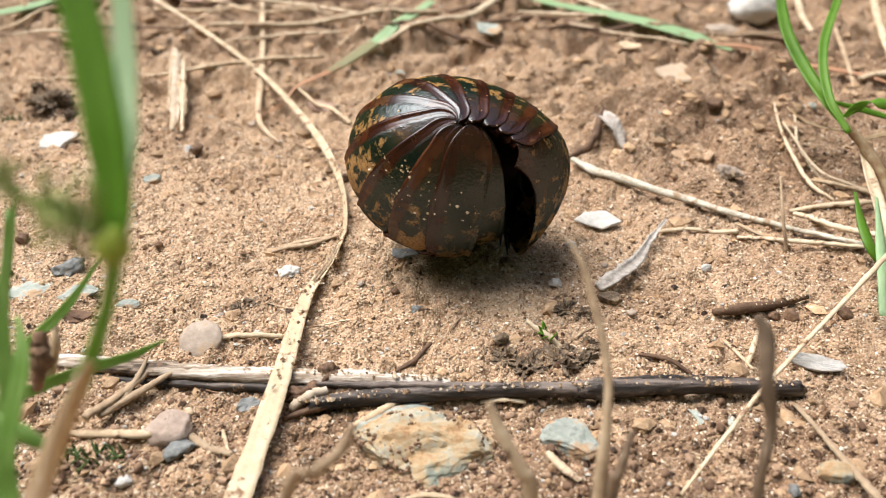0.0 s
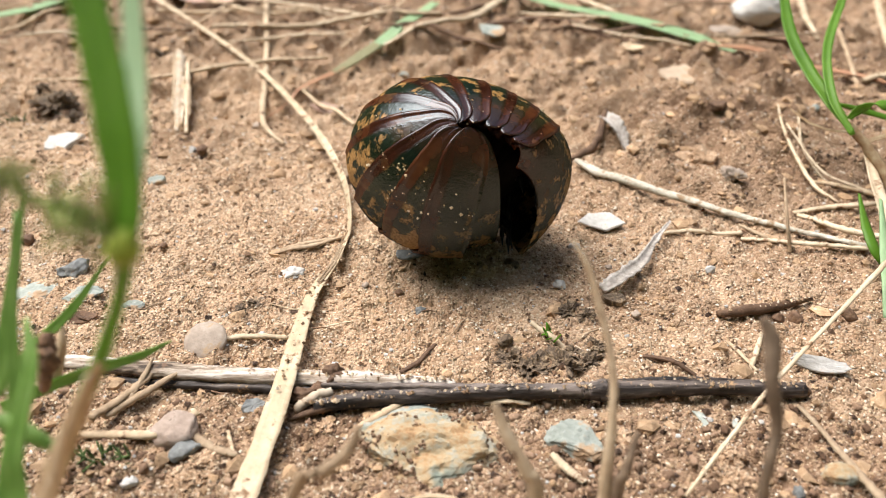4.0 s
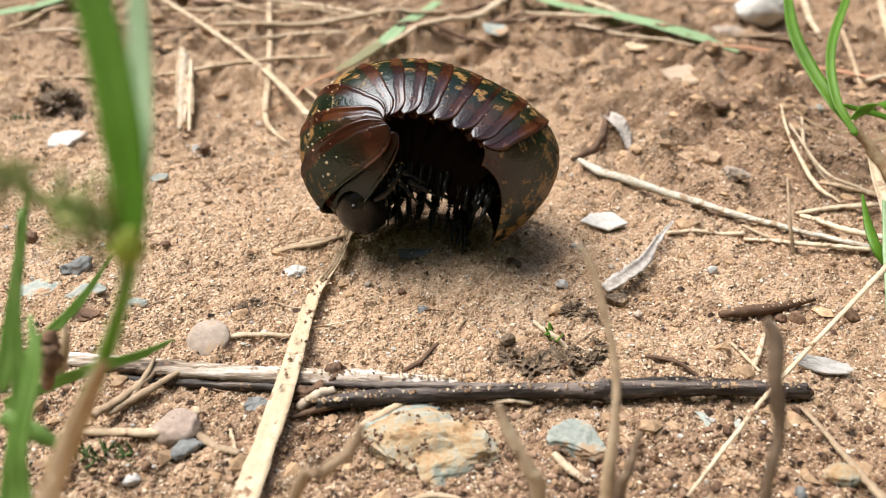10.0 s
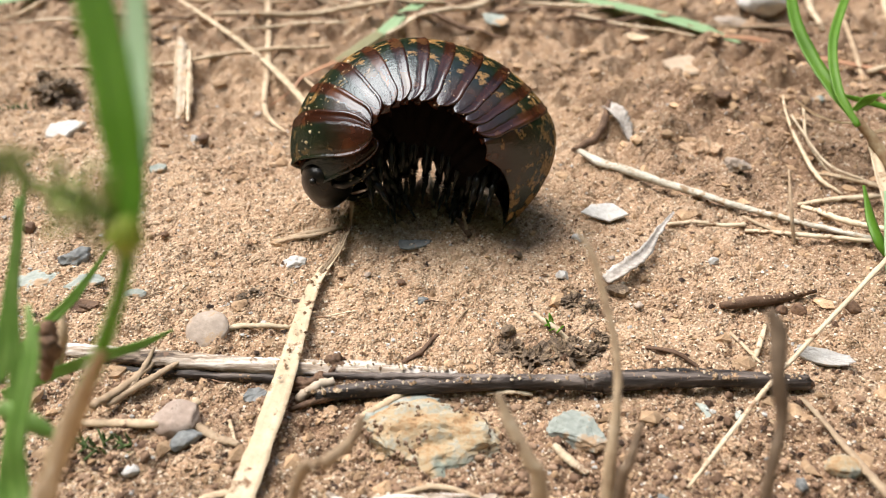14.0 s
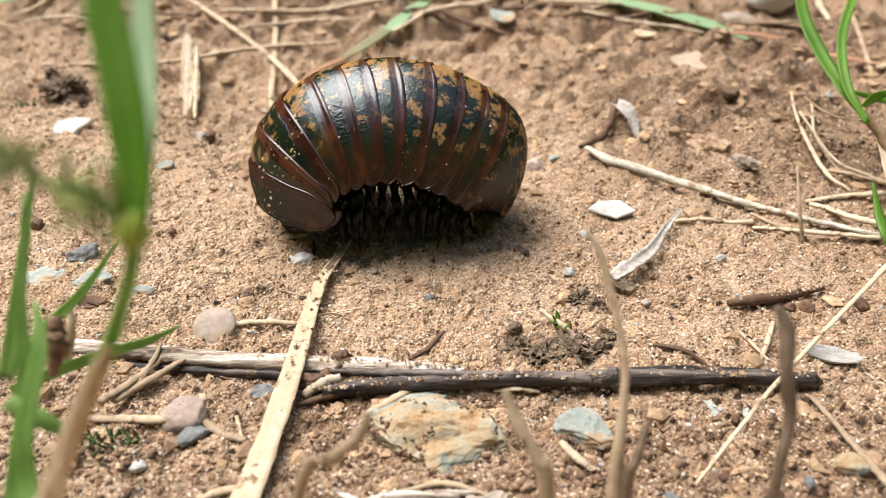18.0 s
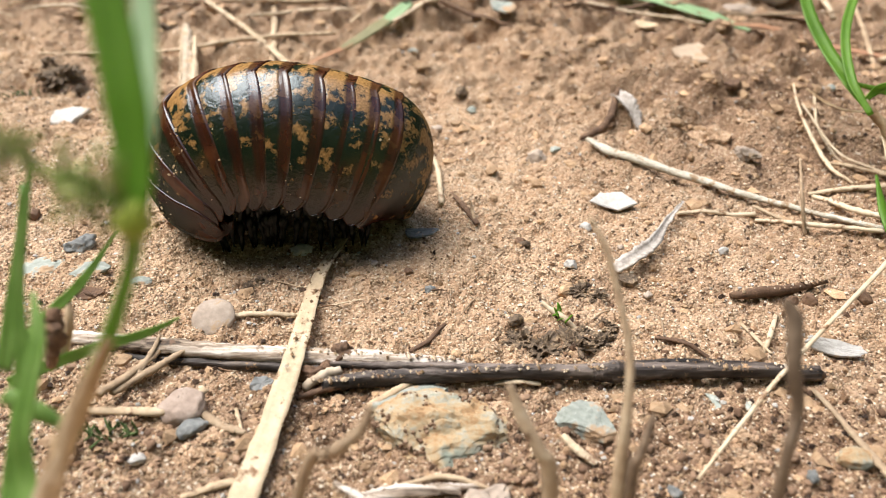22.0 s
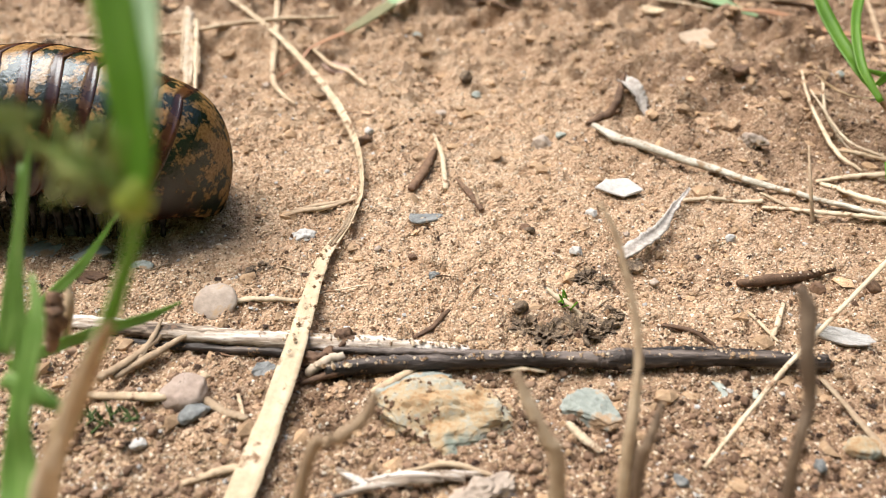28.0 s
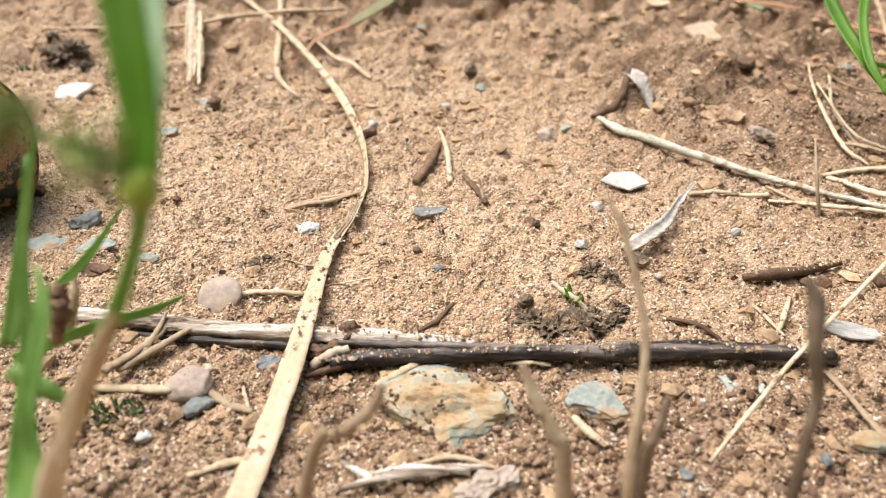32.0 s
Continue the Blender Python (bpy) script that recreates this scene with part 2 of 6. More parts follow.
STRAW = surface("dry_straw", [(0.2, (0.34, 0.24, 0.145)), (0.5, (0.55, 0.445, 0.31)), (0.8, (0.70, 0.60, 0.46))], 160, 0.6, 0.4, 0.0002,
                stretch=(1, 1, 1), obj=0.12, spots=((0.20, 0.11, 0.055), 420, 0.57))
STRAW_BLADE = surface("dry_blade", [(0.25, (0.30, 0.21, 0.125)), (0.5, (0.54, 0.43, 0.29)), (0.75, (0.70, 0.61, 0.46))], 160, 0.65, 0.6, 0.0002,
                      obj=0.05, spots=((0.20, 0.11, 0.055), 330, 0.565), fibre=0.2, translucent=0.1)
STRAW_GREY = surface("weathered_straw", [(0.2, (0.24, 0.16, 0.10)), (0.5, (0.46, 0.35, 0.23)), (0.8, (0.62, 0.52, 0.38))], 220, 0.75, 0.5, 0.0002,
                     obj=0.18, spots=((0.14, 0.075, 0.04), 380, 0.60))
STALK = surface("withered_stalk", [(0.2, (0.17, 0.115, 0.07)), (0.5, (0.33, 0.24, 0.155)), (0.8, (0.50, 0.40, 0.28))], 260, 0.75, 0.5, 0.0003, obj=0.2)
BARK = surface("black_bark", [(0.38, (0.010, 0.008, 0.007)), (0.49, (0.045, 0.034, 0.029)), (0.60, (0.19, 0.155, 0.135))], 420, 0.6, 1.0, 0.0008,
               stretch=(0.12, 1, 1), fine=3.0, spots=((0.40, 0.25, 0.13), 620, 0.61))
PITH = surface("pale_split_wood", [(0.39, (0.05, 0.035, 0.025)), (0.46, (0.28, 0.22, 0.165)), (0.52, (0.52, 0.46, 0.40)), (0.62, (0.70, 0.66, 0.61))], 420, 0.8, 1.0, 0.0008,
               stretch=(0.10, 1, 1), fine=3.0, spots=((0.13, 0.08, 0.05), 420, 0.60))
STALK_DARK = surface("dark_stalk", [(0.2, (0.08, 0.055, 0.036)), (0.5, (0.16, 0.115, 0.078)), (0.8, (0.28, 0.21, 0.145))], 260, 0.75, 0.5, 0.0003, obj=0.2)
TWIG = surface("brown_twig", [(0.2, (0.05, 0.028, 0.018)), (0.5, (0.13, 0.075, 0.045)), (0.8, (0.27, 0.17, 0.10))], 420, 0.8, 0.7, 0.0004)
GREEN = surface("green_blade", [(0.2, (0.085, 0.215, 0.018)), (0.5, (0.15, 0.33, 0.03)), (0.8, (0.24, 0.41, 0.065))], 90, 0.45, 0.25, 0.0002,
                translucent=0.5, obj=0.12, fibre=0.4)
GREEN_PALE = surface("pale_green_blade", [(0.2, (0.22, 0.36, 0.17)), (0.5, (0.34, 0.50, 0.28)), (0.8, (0.46, 0.60, 0.38))], 90, 0.45, 0.25, 0.0002,
                     translucent=0.35, obj=0.1, fibre=0.45)
OLIVE = surface("withering_leaf", [(0.2, (0.17, 0.19, 0.08)), (0.5, (0.32, 0.31, 0.16)), (0.8, (0.46, 0.40, 0.25))], 120, 0.55, 0.3, 0.0002, translucent=0.35, obj=0.15, fibre=0.4)
BEIGE = surface("beige_chip", [(0.2, (0.28, 0.20, 0.14)), (0.5, (0.38, 0.30, 0.22)), (0.8, (0.50, 0.42, 0.33))], 300, 0.8, 0.5, 0.0003, spots=((0.36, 0.25, 0.16), 300, 0.53))
WISP = surface("green_seed_head", [(0.2, (0.10, 0.14, 0.03)), (0.5, (0.20, 0.25, 0.06)), (0.8, (0.32, 0.35, 0.12))], 300, 0.6, 0.3, 0.0002, translucent=0.2, obj=0.3)
SANDWOOD = surface("sandy_weathered_wood", [(0.25, (0.16, 0.11, 0.07)), (0.43, (0.42, 0.335, 0.245)), (0.7, (0.64, 0.56, 0.45))], 320, 0.8, 0.8, 0.0005,
                   stretch=(0.2, 0.6, 0.6), fine=3.0, spots=((0.44, 0.32, 0.20), 420, 0.54))
LICHEN = surface("lichen_crusted_wood", [(0.3, (0.20, 0.15, 0.10)), (0.42, (0.50, 0.45, 0.36)), (0.65, (0.72, 0.69, 0.60))], 480, 0.85, 1.0, 0.0006, fine=3.0, spots=((0.36, 0.25, 0.15), 380, 0.56))
CLAY = surface("dry_clay", [(0.25, (0.17, 0.125, 0.10)), (0.5, (0.30, 0.235, 0.195)), (0.75, (0.42, 0.345, 0.29))], 420, 0.9, 0.9, 0.0004, fine=3.0, spots=((0.12, 0.085, 0.065), 480, 0.60))
RUST = surface("rusty_leaf_tip", [(0.2, (0.24, 0.10, 0.05)), (0.5, (0.38, 0.20, 0.11)), (0.8, (0.48, 0.32, 0.20))], 200, 0.6, 0.3, 0.0002, translucent=0.2, fibre=0.4)
SHEATH = surface("brown_sheath", [(0.25, (0.20, 0.11, 0.055)), (0.45, (0.40, 0.27, 0.15)), (0.65, (0.62, 0.52, 0.34))], 160, 0.7, 0.4, 0.0002, translucent=0.4)
MOSS = surface("moss", [(0.2, (0.02, 0.035, 0.008)), (0.5, (0.05, 0.085, 0.02)), (0.8, (0.12, 0.15, 0.04))], 600, 0.8, 0.5, 0.0003, obj=0.2)
DEADLEAF = surface("dead_leaf", [(0.2, (0.26, 0.16, 0.12)), (0.5, (0.40, 0.27, 0.21)), (0.8, (0.52, 0.39, 0.32))], 200, 0.75, 0.6, 0.0003,
                   spots=((0.12, 0.07, 0.05), 350, 0.63))
ROCK = surface("ochre_stone", [(0.28, (0.10, 0.062, 0.034)), (0.40, (0.36, 0.22, 0.11)), (0.50, (0.40, 0.31, 0.19)), (0.58, (0.34, 0.33, 0.27)), (0.74, (0.58, 0.50, 0.35))], 330, 0.9, 1.0,
               0.0004, fine=6.0, spots=((0.20, 0.23, 0.19), 90, 0.55))
BLUESTONE = surface("blue_grey_stone", [(0.25, (0.13, 0.15, 0.13)), (0.5, (0.29, 0.32, 0.29)), (0.75, (0.50, 0.52, 0.48))], 240, 0.85, 0.8, 0.0006, fine=5.0,
                    spots=((0.38, 0.26, 0.16), 230, 0.52))
CHALK = surface("white_chip", [(0.2, (0.29, 0.275, 0.25)), (0.5, (0.46, 0.45, 0.43)), (0.8, (0.62, 0.615, 0.60))], 420, 0.75, 0.5, 0.0003,
                spots=((0.46, 0.36, 0.26), 420, 0.60))
SLATE = surface("slate_chip", [(0.2, (0.06, 0.065, 0.065)), (0.5, (0.16, 0.17, 0.17)), (0.8, (0.32, 0.33, 0.32))], 350, 0.6, 0.6, 0.0003,
                spots=((0.30, 0.20, 0.12), 400, 0.62))
PEBBLE = surface("pinkish_pebble", [(0.2, (0.20, 0.155, 0.125)), (0.5, (0.36, 0.295, 0.24)), (0.8, (0.54, 0.46, 0.39))], 500, 0.8, 0.7, 0.0003, fine=3.0, spots=((0.42, 0.30, 0.19), 330, 0.57))
GREYBARK = surface("grey_bark_curl", [(0.25, (0.16, 0.13, 0.11)), (0.5, (0.44, 0.40, 0.36)), (0.7, (0.68, 0.64, 0.60))], 350, 0.8, 0.7, 0.0004)
SOILCLOD = surface("crusted_earth", [(0.2, (0.17, 0.095, 0.052)), (0.5, (0.36, 0.24, 0.14)), (0.8, (0.56, 0.41, 0.27))], 700, 0.85, 0.9, 0.0005, fine=3.0, island=0.3)
CHARCOAL = surface("wet_and_shaded_soil", [(0.25, (0.03, 0.02, 0.014)), (0.5, (0.13, 0.092, 0.06)), (0.68, (0.40, 0.29, 0.18))], 520, 0.75, 0.9, 0.0006)


# ---- helpers for shapes ----
def vnoise(x, y, seed=0):
    """Smooth value noise on a lattice of unit cells, 0 to 1, for arrays."""
    x, y = np.asarray(x, float), np.asarray(y, float)
    xi, yi = np.floor(x).astype(np.int64), np.floor(y).astype(np.int64)
    fx, fy = x - xi, y - yi
    fx, fy = fx * fx * (3 - 2 * fx), fy * fy * (3 - 2 * fy)

    def h(a, b):
        k = (a * 374761393 + b * 668265263 + seed * 974711) & 0x7FFFFFFF
        k = ((k ^ (k >> 13)) * 1274126177) & 0x7FFFFFFF
        return ((k ^ (k >> 16)) & 0xFFFF) / 65535.0

    return (h(xi, yi) * (1 - fx) + h(xi + 1, yi) * fx) * (1 - fy) + (h(xi, yi + 1) * (1 - fx) + h(xi + 1, yi + 1) * fx) * fy


# hollows and humps of the soil: x, y, radius, height (metres)
HUMPS = [
    (*(0.0137, 0.0839), 0.008, 0.0010), (*(0.0499, 0.1414), 0.022, 0.004), (*(0.0438, 0.1601), 0.014, 0.005), (*(0.0326, 0.1516), 0.010, 0.004), (*(0.0716, 0.1865), 0.03, 0.006),
    (*(0.0598, 0.1558), 0.010, 0.0018), (*(0.0855, 0.1829), 0.025, 0.0025), (*(-0.0879, 0.1725), 0.010, 0.0025), (*(-0.0003, 0.0941), 0.016, 0.0012),
    (*(-0.0300, 0.0954), 0.006, 0.0012), (*(-0.0448, 0.0941), 0.020, 0.0010), (*(-0.0129, 0.2113), 0.03, 0.0030), (*(-0.0622, 0.2257), 0.04, 0.003),
    (*(0.0674, 0.2257), 0.04, 0.003), (*(0.0188, 0.2257), 0.03, 0.0025), (*(-0.0442, 0.0703), 0.012, 0.0012), (*(-0.0113, 0.0693), 0.008, 0.0010),
]
# scarps of the crust: x, y, half length, rise, seed
SCARPS = [(0.058, 0.150, 0.026, 0.0030, 31), (0.020, 0.172, 0.022, 0.0022, 33), (-0.060, 0.178, 0.030, 0.0026, 35), (0.090, 0.135, 0.018, 0.0022, 37), (-0.010, 0.205, 0.06, 0.0030, 39)]
# patches where humus darkens the sand: x, y, radius across, radius in depth, amount
HUMUS = [
    (*(0.0138, 0.0851), 0.008, 0.005, 0.75), (*(0.0201, 0.0962), 0.005, 0.004, 0.6), (*(0.0669, 0.1631), 0.040, 0.022, 0.9), (*(0.0956, 0.1983), 0.06, 0.04, 0.85), (*(0.0369, 0.1865), 0.03, 0.02, 0.5),
    # the first patch here also darkens the soil for a shaded hollow
    (*(-0.0872, 0.1709), 0.010, 0.006, 0.9), (*(-0.0301, 0.0961), 0.004, 0.0025, 0.7), (*(0.0286, 0.0684), 0.055, 0.010, 0.75), (*(-0.0158, 0.0712), 0.020, 0.010, 0.75),
    (*(0.0026, 0.2257), 0.15, 0.030, 0.62), (*(-0.0543, 0.1544), 0.018, 0.012, 0.30), (*(0.0584, 0.0941), 0.012, 0.006, 0.5), (*(0.0319, 0.0998), 0.010, 0.004, 0.55),
    (*(-0.0312, 0.0684), 0.014, 0.005, 0.5), (*(0.0143, 0.0640), 0.02, 0.004, 0.5), (*(-0.0732, 0.2024), 0.016, 0.010, 0.6), (*(-0.0188, 0.1725), 0.016, 0.01, 0.35),
    (*(0.0424, 0.0941), 0.016, 0.004, 0.5), (*(-0.0276, 0.1059), 0.018, 0.004, 0.25), (*(0.0028, 0.2477), 0.4, 0.02, 0.5), (*(0.0273, 0.0632), 0.07, 0.014, 0.75), (*(-0.0121, 0.0632), 0.03, 0.012, 0.5), (*(0.0672, 0.1367), 0.04, 0.018, 0.75), (*(0.0639, 0.1075), 0.025, 0.012, 0.5),
    (*(-0.0432, 0.0773), 0.03, 0.008, 0.4), (*(0.0397, 0.1646), 0.02, 0.012, 0.5), (*(0.0501, 0.0794), 0.03, 0.008, 0.4),
]


def height(x, y):
    x, y = np.asarray(x, float), np.asarray(y, float)
    far = np.clip((y - 0.125) / 0.08, 0, 1)
    z = 0.0020 * (vnoise(x * 42, y * 42, 1) - 0.5) * (0.6 + far) + 0.0018 * (vnoise(x * 150, y * 150, 2) - 0.5) * (0.5 + 2.6 * far)
    z = z + 0.0013 * (vnoise(x * 330, y * 330, 3) - 0.5) * (0.6 + 1.9 * far) + 0.0012 * (vnoise(x * 620, y * 620, 4) - 0.5) + 0.0007 * (vnoise(x * 1500, y * 1500, 8) - 0.5) - 0.0012 * np.clip(vnoise(x * 260, y * 260, 6) - 0.78, 0, 1) * 3
    # low crusty scarps behind, with crumbled edges
    for cx, cy, half, rise, seed in SCARPS:
        edge = cy + 0.014 * (vnoise(x * 55, 0 * y, seed) - 0.5) + 0.004 * (vnoise(x * 260, y * 90, seed + 1) - 0.5)
        q = np.clip((y - edge) / 0.0022, 0, 1)
        z = z + rise * q * q * (3 - 2 * q) * np.exp(-(((x - cx) / half) ** 2)) * np.exp(-np.clip(y - edge, 0, 1) / 0.025)
    for hx, hy, r, a in HUMPS:
        z = z + a * np.exp(-((x - hx) ** 2 + (y - hy) ** 2) / r**2) * (vnoise(x * 210, y * 210, 5) - 0.25)
    return z


def humus(x, y):
    x, y = np.asarray(x, float), np.asarray(y, float)
    w = 0.0 * x
    wob = 0.65 + 0.7 * vnoise(x * 160, y * 160, 7)
    for hx, hy, rx, ry, a in HUMUS:
        w = np.maximum(w, a * np.exp(-(((x - hx) / rx) ** 2 + ((y - hy) / ry) ** 2) * wob))
    return w


def mesh_from(name, verts, faces, mat, smooth=True, uvs=None):
    me = bpy.data.meshes.new(name)
    me.from_pydata([tuple(map(float, v)) for v in verts], [], [tuple(map(int, f)) for f in faces])
    me.materials.append(mat)
    if smooth:
        me.polygons.foreach_set("use_smooth", [True] * len(me.polygons))
    if uvs is not None:
        layer = me.uv_layers.new(name="UVMap")
        idx = np.empty(len(me.loops), np.int32)
        me.loops.foreach_get("vertex_index", idx)
        layer.data.foreach_set("uv", np.asarray(uvs, np.float32)[idx].ravel())
    me.update()
    return me


def part(name, data, parent, label=""):
    ob = new(name, data)
    ob.parent = parent
    return tagged(ob, label)


def spline(points, n):
    """Catmull-Rom through a few points, n samples."""
    p = np.array(points, float)
    if len(p) == 2:
        return p[0] + np.linspace(0, 1, n)[:, None] * (p[1] - p[0])
    e = np.vstack([2 * p[0] - p[1], p, 2 * p[-1] - p[-2]])
    out = []
    for s in np.linspace(0, len(p) - 1 - 1e-9, n):
        i, t = int(s), s - int(s)
        a, b, c, d = e[i : i + 4]
        out.append(0.5 * (2 * b + (c - a) * t + (2 * a - 5 * b + 4 * c - d) * t * t + (3 * b - a - 3 * c + d) * t**3))
    return np.array(out)


def frames_along(c):
    tang = np.gradient(c, axis=0)
    tang /= np.linalg.norm(tang, axis=1)[:, None] + 1e-12
    side = np.cross(tang, (0, 0, 1.0))
    side[np.linalg.norm(side, axis=1) < 0.05] = (1, 0, 0)
    side /= np.linalg.norm(side, axis=1)[:, None]
    return tang, side, np.cross(side, tang)


def above_soil(c, clear):
    """Heights of a strand that bridges the hollows of the soil instead of following each bump."""
    n = len(c)
    over = np.maximum(height(c[:, 0], c[:, 1]) + clear - c[:, 2], 0)
    k = max(2, n // 7)
    wide = np.array([over[max(0, i - k) : i + k + 1].max() for i in range(n)])
    smooth = np.array([wide[max(0, i - k) : i + k + 1].mean() for i in range(n)])
    return c[:, 2] + smooth


def tube(points, radii, n=28, sides=9, rough=0.12, seed=0, flat=1.0, ridges=0.0, hug=False):
    """A tapered, slightly uneven stem through a few points; closed ends. Returns verts and faces."""
    rng = np.random.RandomState(seed)
    c = spline(points, n)
    r = np.interp(np.linspace(0, 1, n), np.linspace(0, 1, len(radii)), radii)
    if hug:
        c[:, 2] = above_soil(c, r * 0.45)
    c = c + (rng.rand(n, 3) - 0.5) * r[:, None] * rough * 1.5
    _, side, up = frames_along(c)
    a = np.arange(sides) / sides * 2 * math.pi
    bumps = 1 + rough * (rng.rand(n, sides) - 0.5) * 2 + ridges * np.cos(a * (sides // 2))[None]
    rr = r[:, None] * bumps
    v = c[:, None] + side[:, None] * (np.cos(a) * rr)[..., None] + up[:, None] * (np.sin(a) * rr * flat)[..., None]
    v = list(v.reshape(-1, 3)) + [c[0], c[-1]]
    f = []
    for i in range(n - 1):
        for k in range(sides):
            k2 = (k + 1) % sides
            f.append((i * sides + k, i * sides + k2, (i + 1) * sides + k2, (i + 1) * sides + k))
    e = n * sides
    for k in range(sides):
        k2 = (k + 1) % sides
        f.append((e, k2, k))
        f.append((e + 1, (n - 1) * sides + k, (n - 1) * sides + k2))
    return v, f


def ribbon(points, widths, thick=0.00015, n=36, fold=0.25, twist=(0, 0), seed=0, ragged=0.04, across=5, broad=None, hug=False):
    """A leaf blade: a thin solid strip with a folded midrib. twist: degrees at both ends. Returns verts and faces."""
    rng = np.random.RandomState(seed)
    c = spline(points, n)
    w = np.interp(np.linspace(0, 1, n), np.linspace(0, 1, len(widths)), widths) * (1 + ragged * (rng.rand(n) - 0.5) * 2)
    if hug:
        c[:, 2] = above_soil(c, 0.0004)
    tang, side, up = frames_along(c)
    if broad is not None:
        side = np.array(broad, float) - (tang @ np.array(broad, float))[:, None] * tang
        side /= np.linalg.norm(side, axis=1)[:, None]
        up = np.cross(side, tang)
    tw = np.radians(np.interp(np.linspace(0, 1, n), np.linspace(0, 1, len(twist)), twist))[:, None]
    s2, u2 = side * np.cos(tw) + up * np.sin(tw), up * np.cos(tw) - side * np.sin(tw)
    q = np.linspace(-1, 1, across)
    top = c[:, None] + s2[:, None] * (q[None] * w[:, None] / 2)[..., None] + u2[:, None] * (fold * np.abs(q)[None] * w[:, None] / 2)[..., None]
    bot = top - u2[:, None] * thick
    ring = np.concatenate([top, bot[:, ::-1]], axis=1)
    m = across * 2
    f = []
    for i in range(n - 1):
        for k in range(m):
            k2 = (k + 1) % m
            f.append((i * m + k, (i + 1) * m + k, (i + 1) * m + k2, i * m + k2))
    f.append(tuple(range(m)))
    f.append(tuple((n - 1) * m + k for k in reversed(range(m))))
    return ring.reshape(-1, 3), f


def blade_uv(n, across):
    m = across * 2
    k = np.arange(m)
    v = np.where(k < across, k, m - 1 - k) / (across - 1)
    return np.stack([np.repeat(np.linspace(0, 1, n), m), np.tile(v, n)], 1)


def ground_point(p, lift=0.0):
    if len(p) == 3:
        return np.array(p, float)
    return np.array((p[0], p[1], float(height(p[0], p[1])) + lift))


def lay(points, lift):
    return [ground_point(p, lift) for p in points]


def thing(name, vf, mat, label, category, group="", smooth=True, origin=None, uvs=None):
    v, f = np.array(vf[0], float), vf[1]
    o = np.array(v[v[:, 2].argmin()] if origin is None else origin, float)
    ob = new(name, mesh_from(name, v - o, f, mat, smooth, uvs))
    ob.location = o
    return tagged(ob, label, category, group)


def stem(name, points, radii, mat, label, category="straw", lift=None, group="", **kw):
    return thing(name, tube(lay(points, radii[0] * 0.7 if lift is None else lift), radii, hug=True, **kw), mat, label, category, group)


def blade(name, points, widths, mat, label, category="grass blade", lift=0.0003, group="", **kw):
    return thing(name, ribbon(lay(points, lift), widths, hug=True, **kw), mat, label, category, group, uvs=blade_uv(kw.get("n", 36), kw.get("across", 5)))


def stone_shape(sx, sy, sz, seed, sub=4, rough=0.18, cuts=5, crumb=0.0):
    """A broken stone: a noisy ball with a few flat faces."""
    rng = np.random.RandomState(seed)
    bm = bmesh.new()
    bmesh.ops.create_icosphere(bm, subdivisions=sub, radius=1.0)
    v = np.array([q.co for q in bm.verts])
    f = [[q.index for q in face.verts] for face in bm.faces]
    bm.free()
    for _ in range(cuts):
        d = rng.randn(3)
        d /= np.linalg.norm(d)
        k = 0.55 + 0.3 * rng.rand()
        over = np.maximum(v @ d - k, 0)
        v = v - over[:, None] * d * 0.92
    off = rng.rand(3) * 50
    disp = np.array([noise.fractal(Vector(q * 1.6 + off), 0.8, 2.1, 4) for q in v])
    v = v * (1 + rough * disp[:, None])
    if crumb:
        fine = np.array([noise.fractal(Vector(q * 4.5 + off), 0.7, 2.2, 3) for q in v])
        v = v * (1 + crumb * fine[:, None])
    return v * (sx / 2, sy / 2, sz / 2), f


def stone(name, at, size, mat, label, category="stone", turn=0, sink=0.35, seed=1, group="", tilt=(0, 0), **kw):
    v, f = stone_shape(*size, seed, **kw)
    ob = new(name, mesh_from(name, v, f, mat, kw.get("crumb", 0) == 0))
    z = float(height(*at[:2]))
    ob.matrix_world = pose(at[0], at[1], z + size[2] * (0.5 - sink), tilt[0], tilt[1], turn)
    return tagged(ob, label, category, group)


def chip_shape(sx, sy, sz, seed, corners=9, warp=0.15, jag=0.18):
    """A flat flake with a broken outline and a slightly warped face."""
    rng = np.random.RandomState(seed)
    key = 1 + (rng.rand(corners) - 0.5) * 2 * jag
    ca = (np.arange(corners) + (rng.rand(corners) - 0.5) * 0.5) / corners * 2 * math.pi
    knots = np.stack([np.cos(ca) * key, np.sin(ca) * key], -1)
    s = np.arange(corners * 3) / 3.0
    edge = np.stack([np.interp(s, np.arange(corners + 1), np.append(knots[:, c], knots[0, c])) for c in (0, 1)], -1) * (1 + (rng.rand(corners * 3, 1) - 0.5) * 0.09)
    v, f = [], []
    m = len(edge)
    for ring, (k, z) in enumerate(((0.0, 1.0), (0.55, 1.0), (0.92, 0.9), (1.0, 0.4), (0.97, -0.6), (0.0, -1.0))):
        for i in range(m):
            x, y = edge[i] * k
            v.append((x * sx / 2, y * sy / 2, z * sz / 2 + warp * sx * (x * x * 0.5 - 0.3 * x * y) * 0.5 + (rng.rand() - 0.5) * sz * 0.2 * k))
    for ring in range(5):
        for i in range(m):
            i2 = (i + 1) % m
            f.append((ring * m + i, (ring + 1) * m + i, (ring + 1) * m + i2, ring * m + i2))
    return np.array(v), f


